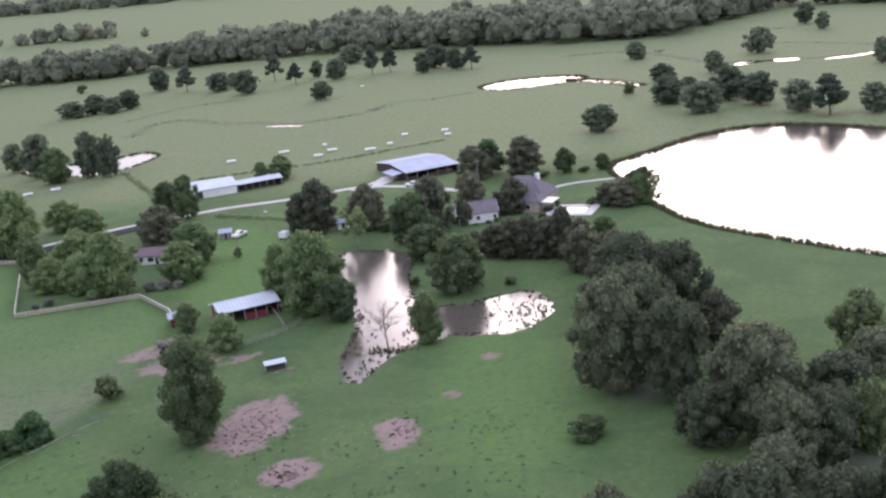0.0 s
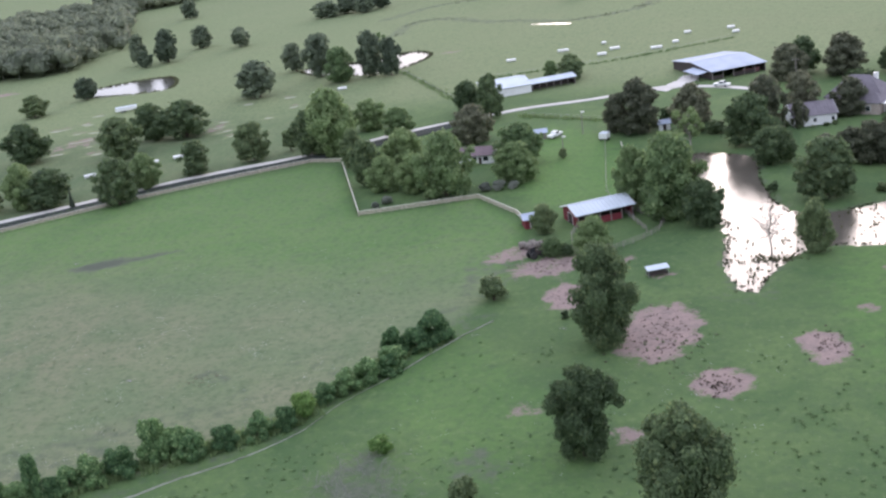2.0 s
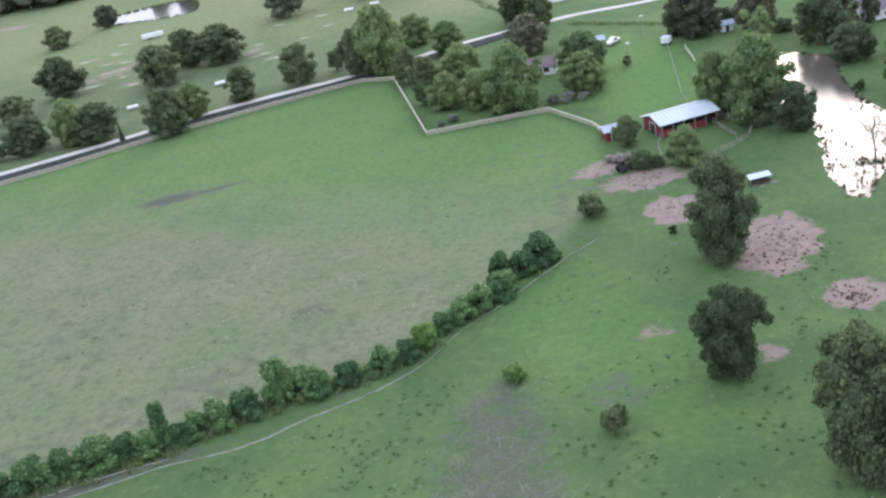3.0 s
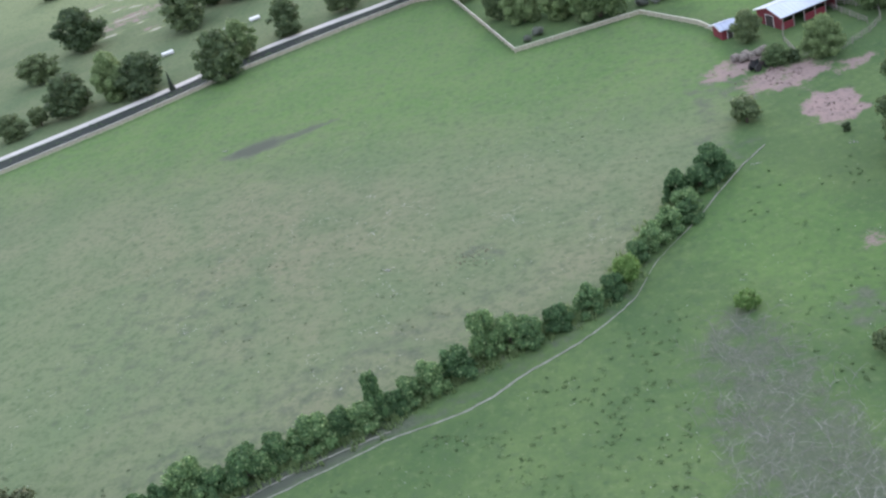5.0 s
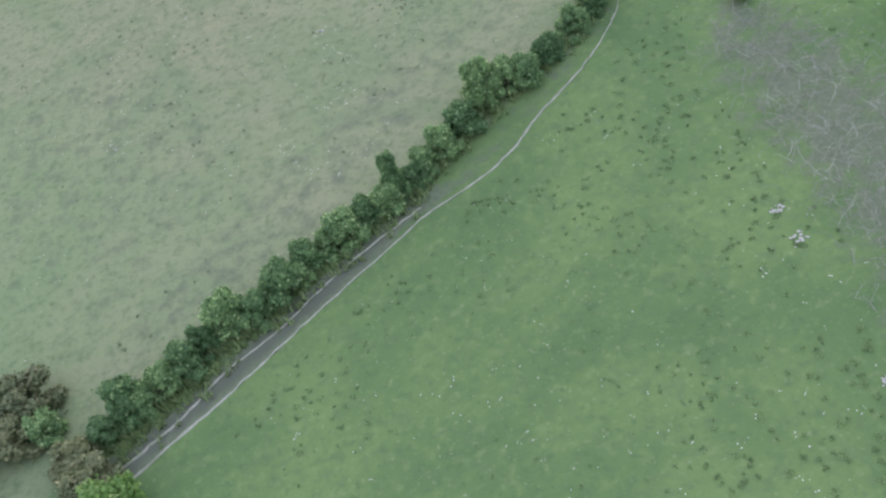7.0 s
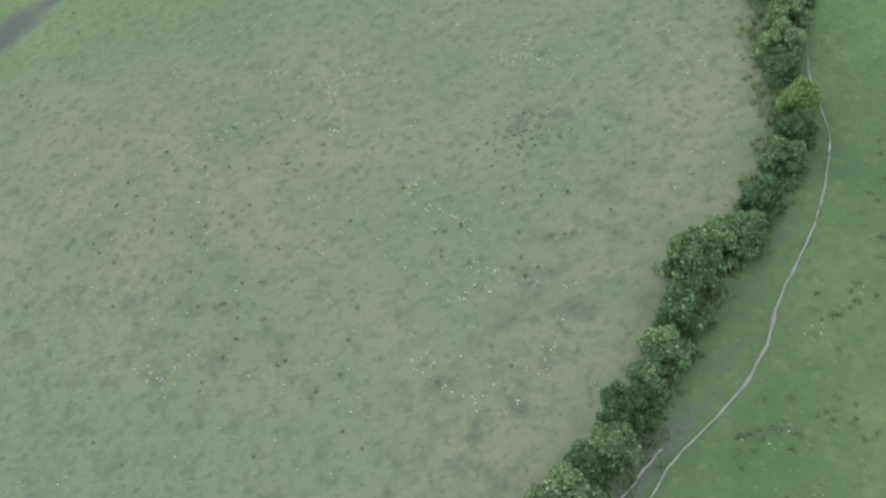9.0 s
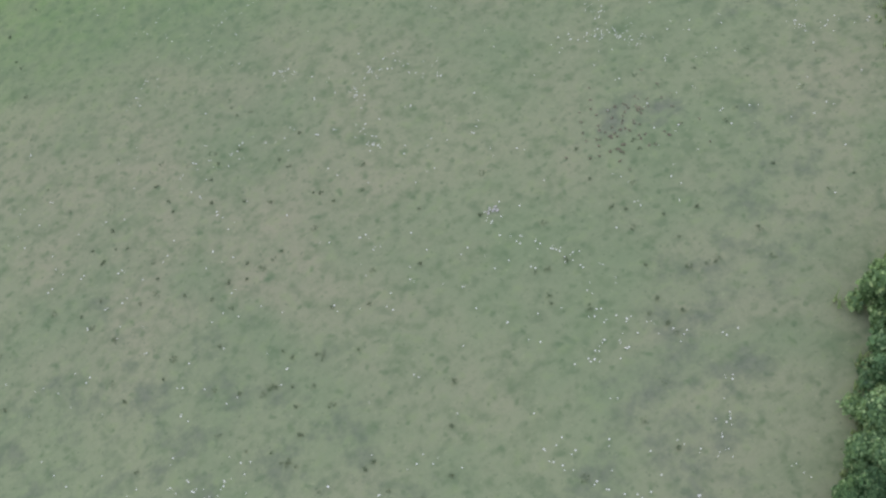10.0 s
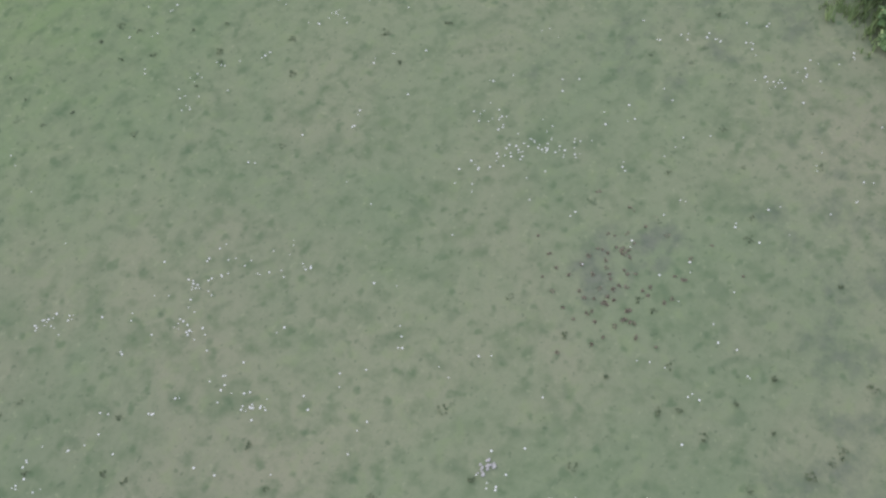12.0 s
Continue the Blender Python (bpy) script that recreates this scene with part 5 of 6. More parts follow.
def barn(name, x, y, rz, L, D, eave, ridge, wall, roof, label, open_front=False, posts=5, trim=None, skirt=0.0, lean_to=0.0, category="barn"):
    """A gabled farm building: length L, depth D, origin at its front left corner."""
    b = thing(name, x, y, rz, label, category, z=0.05)
    part("side_wall", gable_wall(0.0, 0.1, D - 0.1, eave, ridge - 0.05, 0.12), wall, b)
    part("side_wall", gable_wall(L - 0.12, 0.1, D - 0.1, eave, ridge - 0.05, 0.12), wall, b)
    part("back_wall", Shape().box((L / 2, D - 0.06, eave / 2), (L - 0.02, 0.12, eave)), wall, b)
    if open_front:
        for i in range(posts):
            part("post", Shape().box((0.15 + (L - 0.3) * i / (posts - 1), 0.12, eave / 2), (0.2, 0.2, eave), 0, 0.03), OLD_WOOD, b)
        if skirt:
            for i in range(posts - 1):
                w = (L - 0.3) / (posts - 1)
                if i % 3 != 1:
                    part("stall_panel", Shape().box((0.15 + w * (i + 0.5), 0.10, skirt / 2), (w - 0.24, 0.06, skirt)), wall, b)
        # added partition whose dark colour stands in for the bay's inner shade
        part("shade_partition", Shape().box((L / 2, D * 0.55, eave / 2), (L - 0.4, 0.08, eave - 0.1)), DARK_IN, b)
    else:
        part("front_wall", Shape().box((L / 2, 0.06, eave / 2), (L - 0.02, 0.12, eave)), wall, b)
    o = 0.45
    dz = (ridge - eave) / (D / 2) * o
    part("roof_panel", roof_panel((-o, -o, eave - dz), (L + o, -o, eave - dz), (L + o, D / 2, ridge), (-o, D / 2, ridge)), roof, b)
    part("roof_panel", roof_panel((L + o, D + o, eave - dz), (-o, D + o, eave - dz), (-o, D / 2, ridge), (L + o, D / 2, ridge)), roof, b)
    part("ridge_cap", Shape().box((L / 2, D / 2, ridge + 0.15), (L + 2 * o, 0.34, 0.06)), roof, b)
    if trim:
        for xx in (-o - 0.03, L + o + 0.03):
            sh = Shape()
            sh.slab([(xx - 0.03, -o, eave - dz - 0.05), (xx - 0.03, D / 2, ridge - 0.05), (xx - 0.03, D / 2, ridge + 0.14), (xx - 0.03, -o, eave - dz + 0.14)], -0.05)
            sh.slab([(xx - 0.03, D + o, eave - dz - 0.05), (xx - 0.03, D / 2, ridge - 0.05), (xx - 0.03, D / 2, ridge + 0.14), (xx - 0.03, D + o, eave - dz + 0.14)], 0.05)
            part("fascia", sh, trim, b, "white fascia board")
    return b


def opening(b, x, y, w, h, mat=None, name="doorway", z=0.0, side="front", label="", D=0.0):
    """A framed leaf, or a panel coloured like doorway shade, set proud on a wall."""
    if side == "front":
        ob = part(name, Shape().box((x, y - 0.02, z + h / 2), (w, 0.05, h)), mat or DARK_IN, b, label)
        part("frame", Shape().box((x - w / 2 - 0.05, y - 0.04, z + h / 2), (0.1, 0.09, h)).box((x + w / 2 + 0.05, y - 0.04, z + h / 2), (0.1, 0.09, h)).box((x, y - 0.04, z + h + 0.05), (w + 0.2, 0.09, 0.1)), WHITE_PAINT, ob)
    else:
        ob = part(name, Shape().box((x - 0.02, y, z + h / 2), (0.05, w, h)), mat or DARK_IN, b, label)
        part("frame", Shape().box((x - 0.04, y - w / 2 - 0.05, z + h / 2), (0.09, 0.1, h)).box((x - 0.04, y + w / 2 + 0.05, z + h / 2), (0.09, 0.1, h)).box((x - 0.04, y, z + h + 0.05), (0.09, w + 0.2, 0.1)), WHITE_PAINT, ob)
    return ob


red = barn("red_barn", -58.9, 228.4, 27.5, 12.8, 8.2, 2.8, 4.0, RED_PAINT, PALE_ROOF, "red painted barn with a pale metal roof and open stalls", True, 6, WHITE_PAINT, 1.5)
# no hole in the gable: a dark panel stands for the shaded doorway
opening(red, 0.0, 4.1, 2.4, 2.3, DARK_IN, "barn_door", 0, "side", "dark panel giving the shade of an open barn doorway")
red_shed = barn("red_shed", -70.3, 229.8, 20, 3.4, 4.0, 2.2, 2.8, RED_PAINT, METAL_ROOF, "small red shed with a pale metal roof by the fence", False, trim=WHITE_PAINT, category="shed")
opening(red_shed, 1.7, 0.0, 1.1, 1.8, DARK_IN, "shed_door")
white_barn = barn("white_barn", -100.6, 371.8, 22, 14.8, 18.5, 2.9, 4.2, WHITE_PAINT, PALE_ROOF, "white barn with a bright metal roof beside the drive")
# the open doorway's shade is a dark panel on the front wall
opening(white_barn, 1.8, 0.0, 2.6, 2.4, DARK_IN, "barn_door", 0, "front", "dark panel giving the shade of an open barn doorway")
opening(white_barn, 9.6, 0.0, 3.4, 2.4, WHITE_PAINT, "sliding_door")
barn("stable", -86.6, 377.8, 26, 15.6, 6.5, 2.7, 3.5, DARK_IN, PALE_ROOF, "long open stable with a pale metal roof", True, 7)
big_barn = barn("hay_barn", -27.5, 368.7, 26, 19.0, 28.0, 2.8, 4.1, DARK_IN, METAL_ROOF, "wide open-sided hay barn under a blue-grey metal roof", True, 6, None, 1.3)
part("side_shed_roof", roof_panel((-4.2, 2, 2.1), (-0.5, 2, 2.6), (-0.5, 12, 2.6), (-4.2, 12, 2.1)), METAL_ROOF, big_barn, "low lean-to roof of grey metal")
for yy in (2.4, 7, 11.6):
    part("post", Shape().box((-3.9, yy, 1.05), (0.18, 0.18, 2.1)), OLD_WOOD, big_barn)
for i in range(2):
    part("red_wall_panel", Shape().box((12.2 + i * 3.3, 0.3, 0.9), (2.8, 0.06, 1.5)), FADED_RED, big_barn, "faded red wall panel")

garage = barn("garage", -8.9, 298.6, 9, 10.8, 9.0, 2.9, 5.2, WHITE_PAINT, GREY_SHINGLE, "white garage with a grey shingle roof", category="garage", trim=WHITE_PAINT)
for xx in (3.0, 7.6):
    opening(garage, xx, 0.0, 2.6, 2.1, WHITE_PAINT, "garage_door", 0, "front", "white panelled garage door")
opening(garage, 0.0, 4.5, 1.0, 2.0, WHITE_PAINT, "side_door", 0, "side")
opening(garage, 5.3, 0.0, 0.8, 1.0, GLASS, "window", 1.0)
opening(garage, 9.9, 0.0, 0.8, 1.0, GLASS, "window", 1.0)
for bx, by, bh, bw in ((-7.6, 297.2, 1.0, 1.6), (-4.4, 297.6, 0.7, 1.3), (-1.0, 298.0, 1.1, 1.8), (1.2, 298.7, 1.4, 1.7), (-10.4, 301.5, 1.3, 1.9), (-11.4, 306.0, 2.0, 2.6)):
    plant("bush", bx, by, bh, bw, G6, "low dark bush against the white garage")


def farmhouse():
    h = thing("farmhouse", 10.0, 317.0, -28, "large farmhouse with steep grey roofs and pale walls", "house", z=0.05)

    def wing(x, y, w, d, eave, ridge, hip):
        part("wall", Shape().box((x, y - d / 2, eave / 2), (w, 0.2, eave)), BRICK_TAN, h)
        part("wall", Shape().box((x, y + d / 2, eave / 2), (w, 0.2, eave)), BRICK_TAN, h)
        part("wall", Shape().box((x - w / 2, y, eave / 2), (0.2, d - 0.22, eave)), BRICK_TAN, h)
        part("wall", Shape().box((x + w / 2, y, eave / 2), (0.2, d - 0.22, eave)), BRICK_TAN, h)
        o, hx = 0.5, w / 2 - hip
        e = [(x - w / 2 - o, y - d / 2 - o, eave), (x + w / 2 + o, y - d / 2 - o, eave), (x + w / 2 + o, y + d / 2 + o, eave), (x - w / 2 - o, y + d / 2 + o, eave)]
        r = [(x - hx, y, ridge), (x + hx, y, ridge)]
        for quad in ([e[0], e[1], r[1], r[0]], [e[2], e[3], r[0], r[1]], [e[1], e[2], r[1]], [e[3], e[0], r[0]]):
            part("roof_slope", Shape().slab(quad, 0.16), GREY_SHINGLE, h)
        part("soffit", Shape().box((x, y, eave - 0.03), (w + 0.9, d + 0.9, 0.06)), WHITE_PAINT, h)

    wing(0, 0, 15.0, 10.5, 3.3, 8.4, 5.0)
    wing(5.2, -6.6, 6.0, 5.0, 3.0, 5.4, 2.2)
    wing(-4.0, -7.0, 4.6, 5.2, 3.0, 5.0, 2.0)
    part("chimney", Shape().box((3.6, 1.5, 7.0), (1.1, 0.9, 3.6), 0, 0.05), WHITE_PAINT, h, "white chimney")
    dm = part("dormer", Shape().box((1.2, -2.4, 5.6), (1.6, 2.0, 1.7)), WHITE_PAINT, h, "white dormer")
    part("dormer_roof", Shape().slab([(0.2, -3.6, 6.4), (1.2, -3.6, 7.2), (1.2, -1.0, 7.2), (0.2, -1.0, 6.4)], 0.1).slab([(1.2, -3.6, 7.2), (2.2, -3.6, 6.4), (2.2, -1.0, 6.4), (1.2, -1.0, 7.2)], 0.1), GREY_SHINGLE, dm)
    part("pane", Shape().box((1.2, -3.42, 5.6), (0.9, 0.05, 1.0)), GLASS, dm)
    for xx, yy in ((-1.2, -5.25), (1.2, -5.25), (5.2, -9.1), (-4.0, -9.6)):
        win = part("window", Shape().box((xx, yy - 0.13, 1.6), (1.3, 0.08, 1.5)), WHITE_PAINT, h)
        part("pane", Shape().box((xx, yy - 0.19, 1.6), (1.1, 0.04, 1.3)), GLASS, win)
    for xx in (8.4, 11.6):
        part("porch_post", Shape().box((xx, -6.0, 1.4), (0.18, 0.18, 2.8)), WHITE_PAINT, h)
    part("porch_roof", Shape().slab([(7.9, -8.4, 2.8), (12.2, -8.4, 2.7), (12.2, -3.2, 3.0), (7.9, -3.2, 3.1)], 0.12), WHITE_PAINT, h, "white porch roof")


farmhouse()
deck = thing("patio", 22.2, 304.1, -20, "pale concrete patio round a swimming pool", "patio", kind="structure")
for i in range(6):
    for j in range(5):
        if not (1 <= i <= 4 and 1 <= j <= 3):
            part("slab", Shape().box((-5.7 + 2.3 * i, -4.8 + 2.4 * j, 0.20), (2.27, 2.37, 0.2), 0, 0.02), POOL_TILE, deck)
part("pool_water", Shape().box((0.05, 0, 0.18), (9.15, 7.15, 0.12)), CALM, deck, "still pool water mirroring the sky")
for size, at in (((9.2, 0.3, 0.08), (0.05, -3.52, 0.34)), ((9.2, 0.3, 0.08), (0.05, 3.52, 0.34)), ((0.3, 6.74, 0.08), (-4.4, 0, 0.34)), ((0.3, 6.74, 0.08), (4.5, 0, 0.34))):
    part("coping", Shape().box(at, size, 0, 0.02), CONCRETE, deck)

small_house = barn("small_house", -95.6, 287.8, -3, 9.6, 6.0, 2.6, 4.0, WHITE_PAINT, PURPLE_SHINGLE, "small white house with a brown roof among trees", category="house")
for xx, w in ((1.6, 1.0), (4.2, 1.6), (7.4, 1.4)):
    opening(small_house, xx, 0.0, w, 1.2, GLASS, "window", 0.9)
opening(small_house, 5.9, 0.0, 0.9, 2.0, DARK_IN, "front_door")


# ---- fences ----
POST = Shape().box((0, 0, 0.53), (0.14, 0.14, 1.26), 0, 0.02).mesh("post", TAN_WOOD)
BAY = 2.6
BOARD = Shape().box((BAY / 2, 0, 0), (BAY - 0.02, 0.035, 0.20)).mesh("board", TAN_WOOD)
TOP = Shape().box((BAY / 2, 0, 0), (BAY - 0.02, 0.16, 0.06)).mesh("top_rail", CREAM_WOOD)


def board_fence(points, label, rows=(0.30, 0.60, 0.90)):
    f = tagged(new("board_fence"), label, "fence")
    for (x0, y0), (x1, y1) in zip(points[:-1], points[1:]):
        L = math.hypot(x1 - x0, y1 - y0)
        k = max(round(L / BAY), 1)
        a = math.degrees(math.atan2(y1 - y0, x1 - x0))
        for i in range(k):
            t = i / k
            m = pose(x0 + (x1 - x0) * t, y0 + (y1 - y0) * t, 0.1, 0, 0, a) @ Matrix.Diagonal((L / k / BAY, 1, 1, 1))
            part("post", POST, None, f, at=pose(x0 + (x1 - x0) * t, y0 + (y1 - y0) * t, 0.1, 0, 0, a))
            for z in rows:
                part("board", BOARD, None, f, at=m @ pose(0, 0.06, z))
            part("top_rail", TOP, None, f, at=m @ pose(0, 0.04, 1.17))
    part("post", POST, None, f, at=pose(*points[-1], 0.1))
    return f


board_fence([(-262, 223.6), (-231.9, 244.3), (-211.7, 257.8), (-187.4, 277.3), (-160.1, 294.5), (-142.7, 304.3), (-132.6, 301.8)], "pale board fence along the country road")
board_fence([(-132.6, 301.8), (-112.8, 248.3)], "pale board fence between field and grove")
board_fence([(-112.8, 248.3), (-85, 255.5)], "pale board fence between field and grove")
board_fence([(-85, 255.5), (-73.8, 240.8), (-70.7, 233.8)], "pale board fence running to the red shed")

THIN = Shape().box((0, 0, 0.62), (0.11, 0.11, 1.4), 0, 0.02).mesh("post", OLD_WOOD)


def wire_fence(points, label, gap=4.0, wood=False, mat=None):
    f = tagged(new("wire_fence" if not wood else "rail_fence"), label, "fence")
    for (x0, y0), (x1, y1) in zip(points[:-1], points[1:]):
        L = math.hypot(x1 - x0, y1 - y0)
        k = max(round(L / gap), 1)
        for i in range(k + 1):
            part("post", THIN, None, f, at=pose(x0 + (x1 - x0) * i / k, y0 + (y1 - y0) * i / k, 0.1))
        for z in (0.45, 0.85, 1.25):
            r = 0.05 if wood else 0.012
            part("rail" if wood else "wire", Shape().tube([(x0, y0, z + 0.1), (x1, y1, z + 0.1)], [r, r], 5), mat or (OLD_WOOD if wood else STEEL), f)
    return f


wire_fence([(-147.8, 443.6), (-111.9, 373.4)], "dark wire fence with weeds along its posts")
wire_fence([(-85.2, 341.5), (-60.1, 326)], "wire fence along the drive")
wire_fence([(-57.5, 299.5), (-54.5, 253.4), (-52.5, 243.5)], "wire fence across the green yard")
wire_fence([(-110, 410.2), (-60.9, 422.1), (-18.1, 445.2)], "wire fence behind the hay barn", 6.0)
wire_fence([(-47.7, 237), (-41.1, 228.8), (-42.1, 222.7), (-45.1, 218.2), (-50.8, 212.8), (-58.7, 213.1), (-59.8, 222.4), (-59.1, 227.8)], "weathered corral rails beside the red barn", 3.0, True)
wire_fence([(-49.5, 236.1), (-44.5, 222.8)], "weathered rails dividing the corral", 3.0, True)
wire_fence([(-39.6, 228.6), (-36, 232.1)], "pale rail gate near the pond", 1.6, True, CREAM_WOOD)
wire_fence([(-53.1, 294.9), (-51.6, 285), (-50.9, 280.1)], "short white rail fence in the yard", 2.5, True, CREAM_WOOD)


def weeds_along(points, n, seed, label, h=(0.4, 1.0), spread=0.8):
    r = random.Random(seed)
    line = smooth_line(points, False, 8)
    out = []
    for _ in range(n):
        i = r.randrange(len(line) - 1)
        p = line[i] + (line[i + 1] - line[i]) * r.random()
        out.append((p[0] + r.gauss(0, spread), p[1] + r.gauss(0, spread), r.uniform(0.2, 0.6), r.uniform(*h)))
    return clump_field("tall_weeds", out, WEED, label, "weeds", 0.10, seed)


weeds_along([(-147.8, 443.6), (-111.9, 373.4)], 260, 31, "tall dark weeds along the wire fence")
weeds_along([(-85.2, 341.5), (-60.1, 326)], 200, 32, "tall dark weeds along the drive fence")
weeds_along([(-110, 410.2), (-60.9, 422.1), (-18.1, 445.2)], 300, 33, "tall dark weeds along the pasture fence")
weeds_along([(-78.7, 173.1), (-87.5, 161.2), (-95.4, 145.9), (-103.3, 139), (-113.1, 133.1), (-125.9, 123.7), (-138.8, 116.9), (-153.7, 108.5), (-164.2, 102.9)], 1500, 34, "low dark undergrowth beneath the hedgerow", (0.5, 1.5), 1.2)
weeds_along([(-262, 233.6), (-211.5, 266.6), (-180.4, 287.9), (-145.5, 306.1)], 360, 35, "rough grass on the road verge", (0.2, 0.6), 1.0)


# ---- farm things ----
def round_bale():
    b = thing("hay_bale", 0, 0, 0, "round bale of grey hay lying by the farmyard", "hay bale", "hay bales in the farmyard")
    sh = Shape().tube([(-0.72, 0, 0.75), (-0.66, 0, 0.75), (-0.3, 0, 0.75), (0.1, 0, 0.75), (0.5, 0, 0.75), (0.66, 0, 0.75), (0.72, 0, 0.75)], [0.55, 0.72, 0.76, 0.74, 0.77, 0.72, 0.55], 16)
    part("hay_roll", sh, HAY, b)
    for xx in (-0.4, 0, 0.4):
        part("twine", Shape().tube([(xx - 0.015, 0, 0.75), (xx + 0.015, 0, 0.75)], [0.785, 0.785], 16), TAN_WOOD, b)
    return b


bale = round_bale()
bale.matrix_basis = pose(-69.4, 217.7, 0.05, 0, 0, 25)
for x, y, a in ((-68.1, 217, 20), (-66.7, 217.2, 30), (-65.4, 217.9, 35), (-64.1, 219, 15), (-67.5, 218.4, 40)):
    copy_thing(bale, pose(x, y, 0.05, 0, 0, a))


def feeder():
    f = thing("cattle_feeder", -42, 198.2, 20, "covered cattle feeder with a pale metal roof", "feeder", z=0.05)
    part("roof", roof_panel((-2.1, -0.85, 1.45), (2.1, -0.85, 1.45), (2.1, 0.85, 1.8), (-2.1, 0.85, 1.8), 0.06, 0.5), PALE_ROOF, f)
    for xx in (-1.9, 1.9):
        for yy in (-0.7, 0.7):
            part("leg", Shape().box((xx, yy, 0.77), (0.1, 0.1, 1.54)), STEEL, f)
    part("trough", Shape().box((0, 0, 0.45), (3.6, 1.0, 0.1)).box((0, -0.5, 0.65), (3.6, 0.06, 0.4)).box((0, 0.5, 0.65), (3.6, 0.06, 0.4)), DARK_IN, f)


feeder()


def trough(x, y, rz, L, label="white metal feed trough on the pasture"):
    t = thing("feed_trough", x, y, rz, label, "trough", "troughs on the far pasture", 0.05)
    sh = Shape().box((0, 0, 0.35), (L, 1.3, 0.08))
    for s in (-1, 1):
        sh.box((0, s * 0.65, 0.62), (L, 0.08, 0.55)).box((s * L / 2, 0, 0.62), (0.08, 1.3, 0.55))
    part("basin", sh, WHITE_PAINT, t)
    for xx in (-L / 2 + 0.3, L / 2 - 0.3):
        part("stand", Shape().box((xx, 0, 0.17), (0.12, 1.2, 0.34)), STEEL, t)
    part("cover", Shape().slab([(-L / 2, -0.7, 0.92), (L / 2, -0.7, 0.92), (L / 2, 0.7, 1.02), (-L / 2, 0.7, 1.02)], 0.05), WHITE_PAINT, t)


WHITE_TROUGHS = ((-102.9, 441.9, 10, 4.2), (-83.3, 452.7, 12, 5.0), (-66.8, 435.7, 8, 4.0), (-62.5, 446.1, 12, 4.4), (-67.6, 461.3, 0, 2.0), (-73, 673.3, 0, 2.4), (-89.9, 626.9, 0, 2.4),
                    (-17.5, 468.6, 5, 3.4), (-16.1, 457.2, 5, 3.0), (-34.5, 467.3, 5, 3.0), (-174.6, 411.9, 15, 4.0), (-165.8, 417, 15, 4.0), (-46.3, 438.3, 5, 5.0), (-39.2, 447.5, 8, 2.6),
                    (-200.2, 320, 28, 4.2), (-193.6, 324.5, 28, 3.6), (-216.3, 309.1, 28, 4.0))
for x, y, rz, L in WHITE_TROUGHS:
    trough(x, y, rz, L * 0.85)


def stock_trailer(x, y, rz, L, label):
    t = thing("livestock_trailer", x, y, rz, label, "trailer", z=0.1)
    part("body", Shape().box((0, 0, 1.35), (L, 2.3, 1.4), 0, 0.15), WHITE_PAINT, t)
    part("roof", Shape().box((0, 0, 2.1), (L - 0.1, 2.2, 0.1), 0, 0.1), PALE_ROOF, t)
    for xx in (-L * 0.2, -L * 0.2 + 1.0):
        for yy in (-1.0, 1.0):
            part("wheel", Shape().tube([(xx, yy - 0.12, 0.4), (xx, yy + 0.12, 0.4)], [0.4, 0.4], 14), RUBBER, t)
    part("drawbar", Shape().tube([(L / 2, 0, 0.6), (L / 2 + 1.3, 0, 0.5)], [0.07, 0.07], 6), STEEL, t)


stock_trailer(-257, 415.5, 25, 8.5, "long white livestock trailer parked in the far pasture")
stock_trailer(-57.8, 302.4, 70, 2.6, "short white trailer parked at the yard fence")


def car(x, y, rz, label, name="pickup_truck", category="car", high=0.0):
    c = thing(name, x, y, rz, label, category, z=0.28)
    part("body", Shape().box((0, 0, 0.72), (5.2, 1.9, 0.62), 0, 0.22), WHITE_PAINT, c)
    cab = part("cab", Shape().add([(-0.9, -0.85, 1.0), (1.3, -0.85, 1.0), (1.3, 0.85, 1.0), (-0.9, 0.85, 1.0), (-0.6, -0.72, 1.7 + high), (0.7, -0.72, 1.7 + high), (0.7, 0.72, 1.7 + high), (-0.6, 0.72, 1.7 + high)],
                              [(0, 1, 5, 4), (1, 2, 6, 5), (2, 3, 7, 6), (3, 0, 4, 7), (4, 5, 6, 7), (3, 2, 1, 0)]), WHITE_PAINT, c)
    part("windscreen", Shape().slab([(1.28, -0.72, 1.06), (1.28, 0.72, 1.06), (0.76, 0.64, 1.64), (0.76, -0.64, 1.64)], 0.03), GLASS, cab)
    for s in (-1, 1):
        part("side_window", Shape().slab([(-0.7, s * 0.86, 1.08), (1.0, s * 0.86, 1.08), (0.6, s * 0.75, 1.6), (-0.5, s * 0.75, 1.6)], 0.03 * -s), GLASS, cab)
    for xx in (-1.6, 1.6):
        for yy in (-0.85, 0.85):
            w = part("wheel", Shape().tube([(xx, yy - 0.12, 0.36), (xx, yy + 0.12, 0.36)], [0.36, 0.36], 14), RUBBER, c)
            part("rim", Shape().tube([(xx, yy - 0.13, 0.36), (xx, yy + 0.13, 0.36)], [0.2, 0.2], 10), STEEL, w)


car(-24.9, 357.5, -30, "white pickup truck on the gravel drive by the hay barn")
car(-72.1, 310.1, 60, "white pickup truck parked on the lawn")


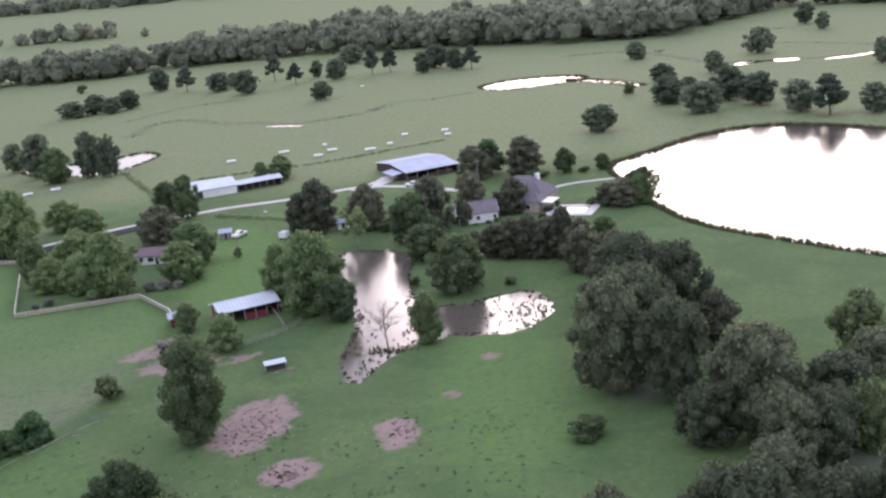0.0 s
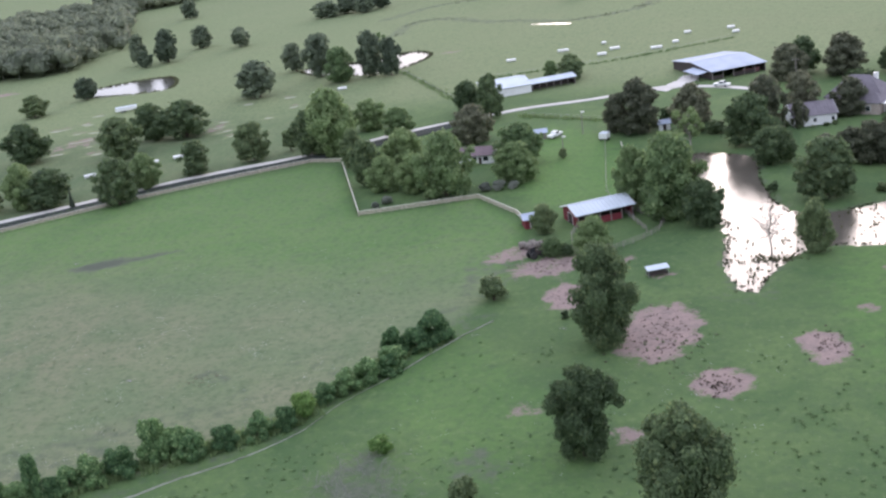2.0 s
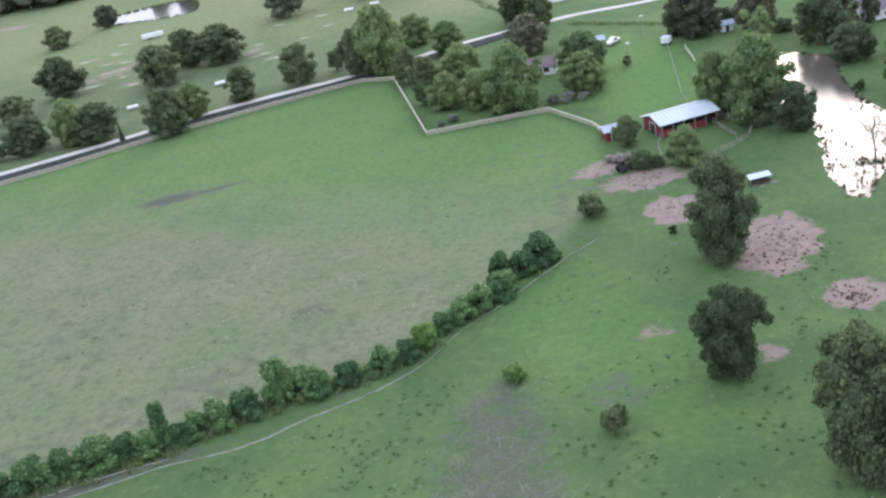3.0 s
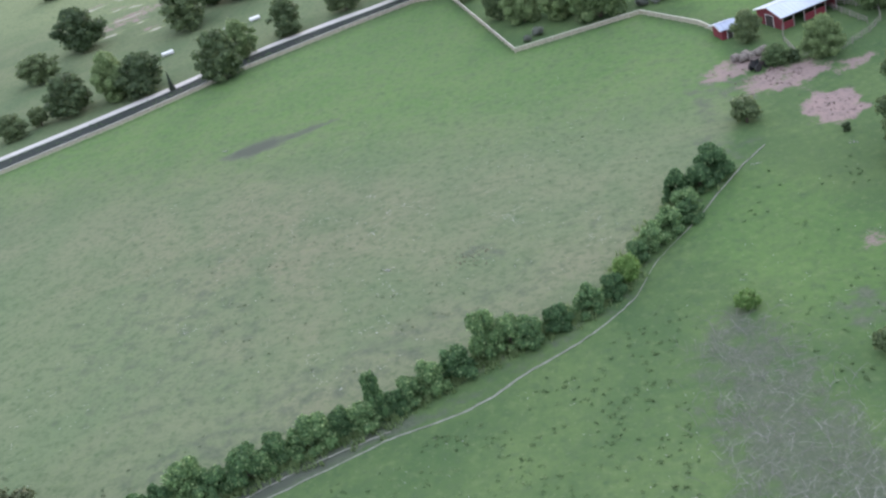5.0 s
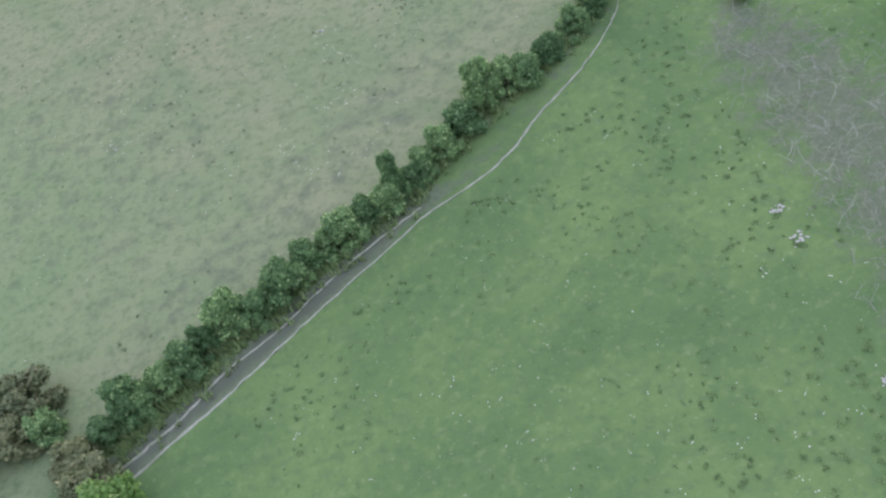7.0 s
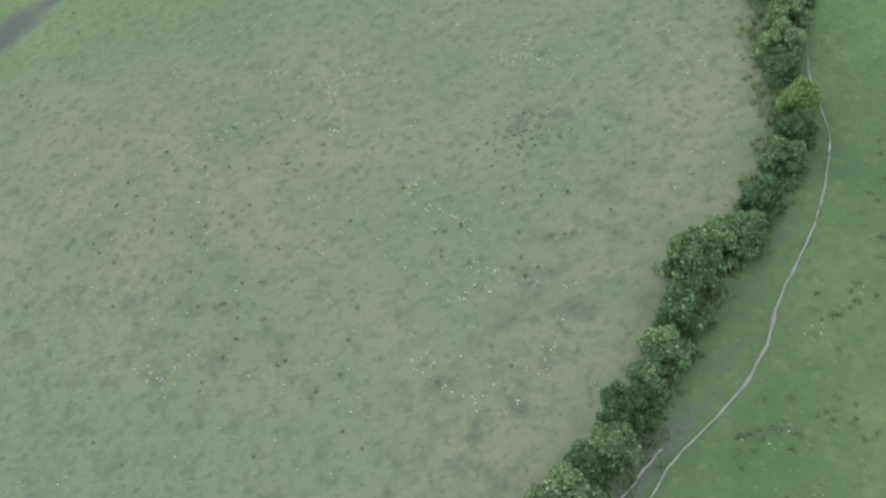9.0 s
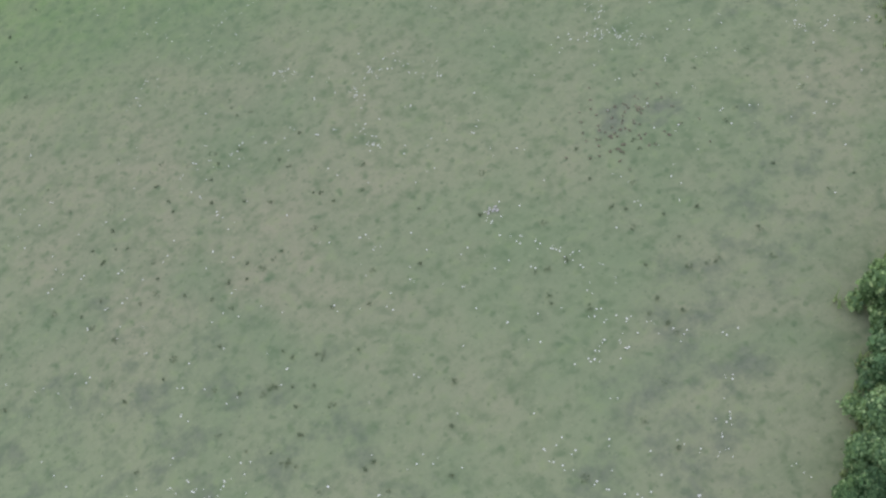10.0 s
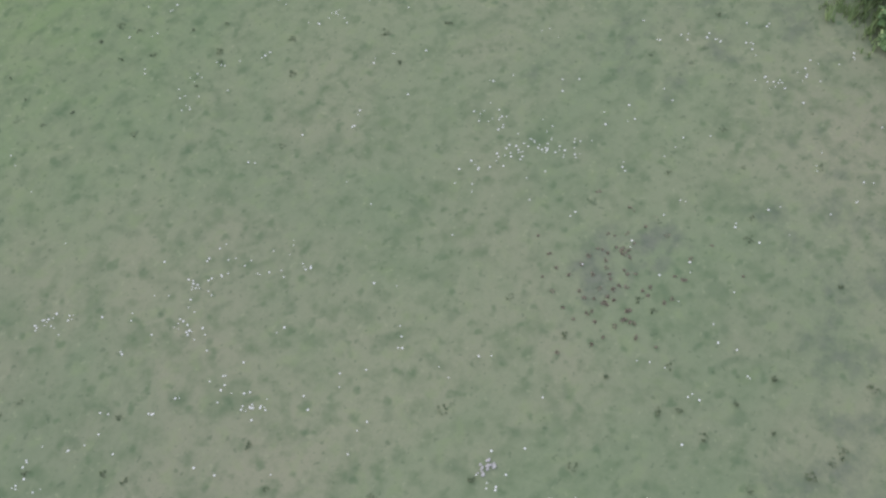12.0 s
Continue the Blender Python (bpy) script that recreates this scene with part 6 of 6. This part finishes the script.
def tractor():
    t = thing("tractor", -66.1, 211.9, 40, "dark tractor parked in the farmyard", "tractor", z=0.05)
    part("body", Shape().box((0.7, 0, 0.95), (2.0, 0.7, 0.8), 0, 0.1), DARK_IN, t)
    part("cab", Shape().box((-0.7, 0, 1.6), (1.2, 1.2, 1.5), 0, 0.12), GLASS, t)
    part("cab_roof", Shape().box((-0.7, 0, 2.4), (1.4, 1.4, 0.12), 0, 0.1), DARK_IN, t)
    for xx, yy, r in ((-0.8, -0.8, 0.75), (-0.8, 0.8, 0.75), (1.3, -0.7, 0.45), (1.3, 0.7, 0.45)):
        part("wheel", Shape().tube([(xx, yy - 0.18, r), (xx, yy + 0.18, r)], [r, r], 16), RUBBER, t)
    part("exhaust", Shape().tube([(1.0, 0.2, 1.3), (1.0, 0.2, 2.3)], [0.04, 0.04], 6), STEEL, t)


tractor()


def white_shed():
    s = barn("garden_shed", -43.4, 307.1, 12, 3.2, 2.6, 2.1, 2.7, WHITE_PAINT, METAL_ROOF, "small white garden shed under dark trees", category="shed")
    opening(s, 1.6, 0.0, 0.9, 1.8, DARK_IN, "shed_door")
    g = barn("garden_shed", -77.4, 309, 10, 3.0, 3.0, 2.0, 2.6, OLD_WOOD, METAL_ROOF, "small grey shed beside a light green tree", category="shed")
    opening(g, 1.5, 0.0, 0.9, 1.7, DARK_IN, "shed_door")


white_shed()


def pole(x, y, h, lamp, label):
    p = thing("lamp_post" if lamp else "utility_pole", x, y, 0, label, "pole", z=0.05)
    part("shaft", Shape().tube([(0, 0, 0), (0, 0, h)], [0.15, 0.10], 8), OLD_WOOD, p)
    if lamp:
        part("lamp_head", Shape().box((0.4, 0, h), (1.0, 0.35, 0.3), 0, 0.08), WHITE_PAINT, p, "white lamp head")
    else:
        part("crossarm", Shape().box((0, 0, h - 0.6), (2.0, 0.12, 0.12)), OLD_WOOD, p)
        for xx in (-0.8, 0, 0.8):
            part("insulator", Shape().tube([(xx, 0, h - 0.54), (xx, 0, h - 0.34)], [0.05, 0.04], 6), WHITE_PAINT, p)


pole(-67.5, 287.4, 5.6, True, "wooden yard lamp post with a white head")
pole(-64.4, 311.3, 6.4, True, "wooden yard lamp post with a white head")
pole(-3.6, 349.1, 8.5, False, "wooden utility pole among dark trees")


def rock(x, y, s, seed):
    rng = np.random.default_rng(seed)
    pile = thing("stone_pile", x, y, 0, "small pile of pale stones on the grass", "stones", "stone piles", 0.1)
    v, f = ICO1
    for k in range(rng.integers(14, 22)):
        c = np.array([rng.normal(0, s * 0.75), rng.normal(0, s * 0.6), s * 0.04])
        sh = Shape().add((c + v * [s, s * 0.8, s * 0.35] * rng.uniform(0.14, 0.40) * rng.uniform(0.7, 1.25, (len(v), 1))).tolist(), f.tolist())
        part("stone", sh, STONE, pile)


for i, (x, y, s) in enumerate(((-88.9, 102.5, 0.6), (-88.3, 98.2, 0.7), (-110.1, 91.3, 0.55), (-113.6, 88.3, 0.55), (-89, 79.9, 0.6), (-88.1, 77.9, 0.7), (-86.4, 76.1, 0.6), (-72, 174.8, 0.35), (-57, 175.9, 0.4), (-175.7, 226.4, 0.45), (-130.2, 162.2, 0.4))):
    rock(x, y, s, 100 + i)


# emergent plants and drowned stubs in the farm pond
def pond_stubs():
    r = random.Random(8)
    spots = []
    for cx, cy, n, sx, sy in ((-20.6, 203.6, 110, 2.8, 1.1), (-15.5, 213.2, 26, 2.2, 4.0), (-25.8, 211.4, 16, 2.5, 5.0), (-25.2, 196.5, 26, 1.8, 4.5), (2.5, 217.7, 70, 5.0, 6.0), (6.5, 222, 40, 2.2, 5.0), (-2.4, 227.7, 16, 2.5, 1.2), (-19.1, 238.9, 14, 1.0, 6.0)):
        for _ in range(n):
            spots.append((r.gauss(cx, sx), r.gauss(cy, sy), r.uniform(0.1, 0.4), r.uniform(0.2, 0.8)))
    clump_field("water_plants", spots, REED, "dark rushes standing in the shallow pond", "water plants", 0.07, 41, -0.15)


pond_stubs()
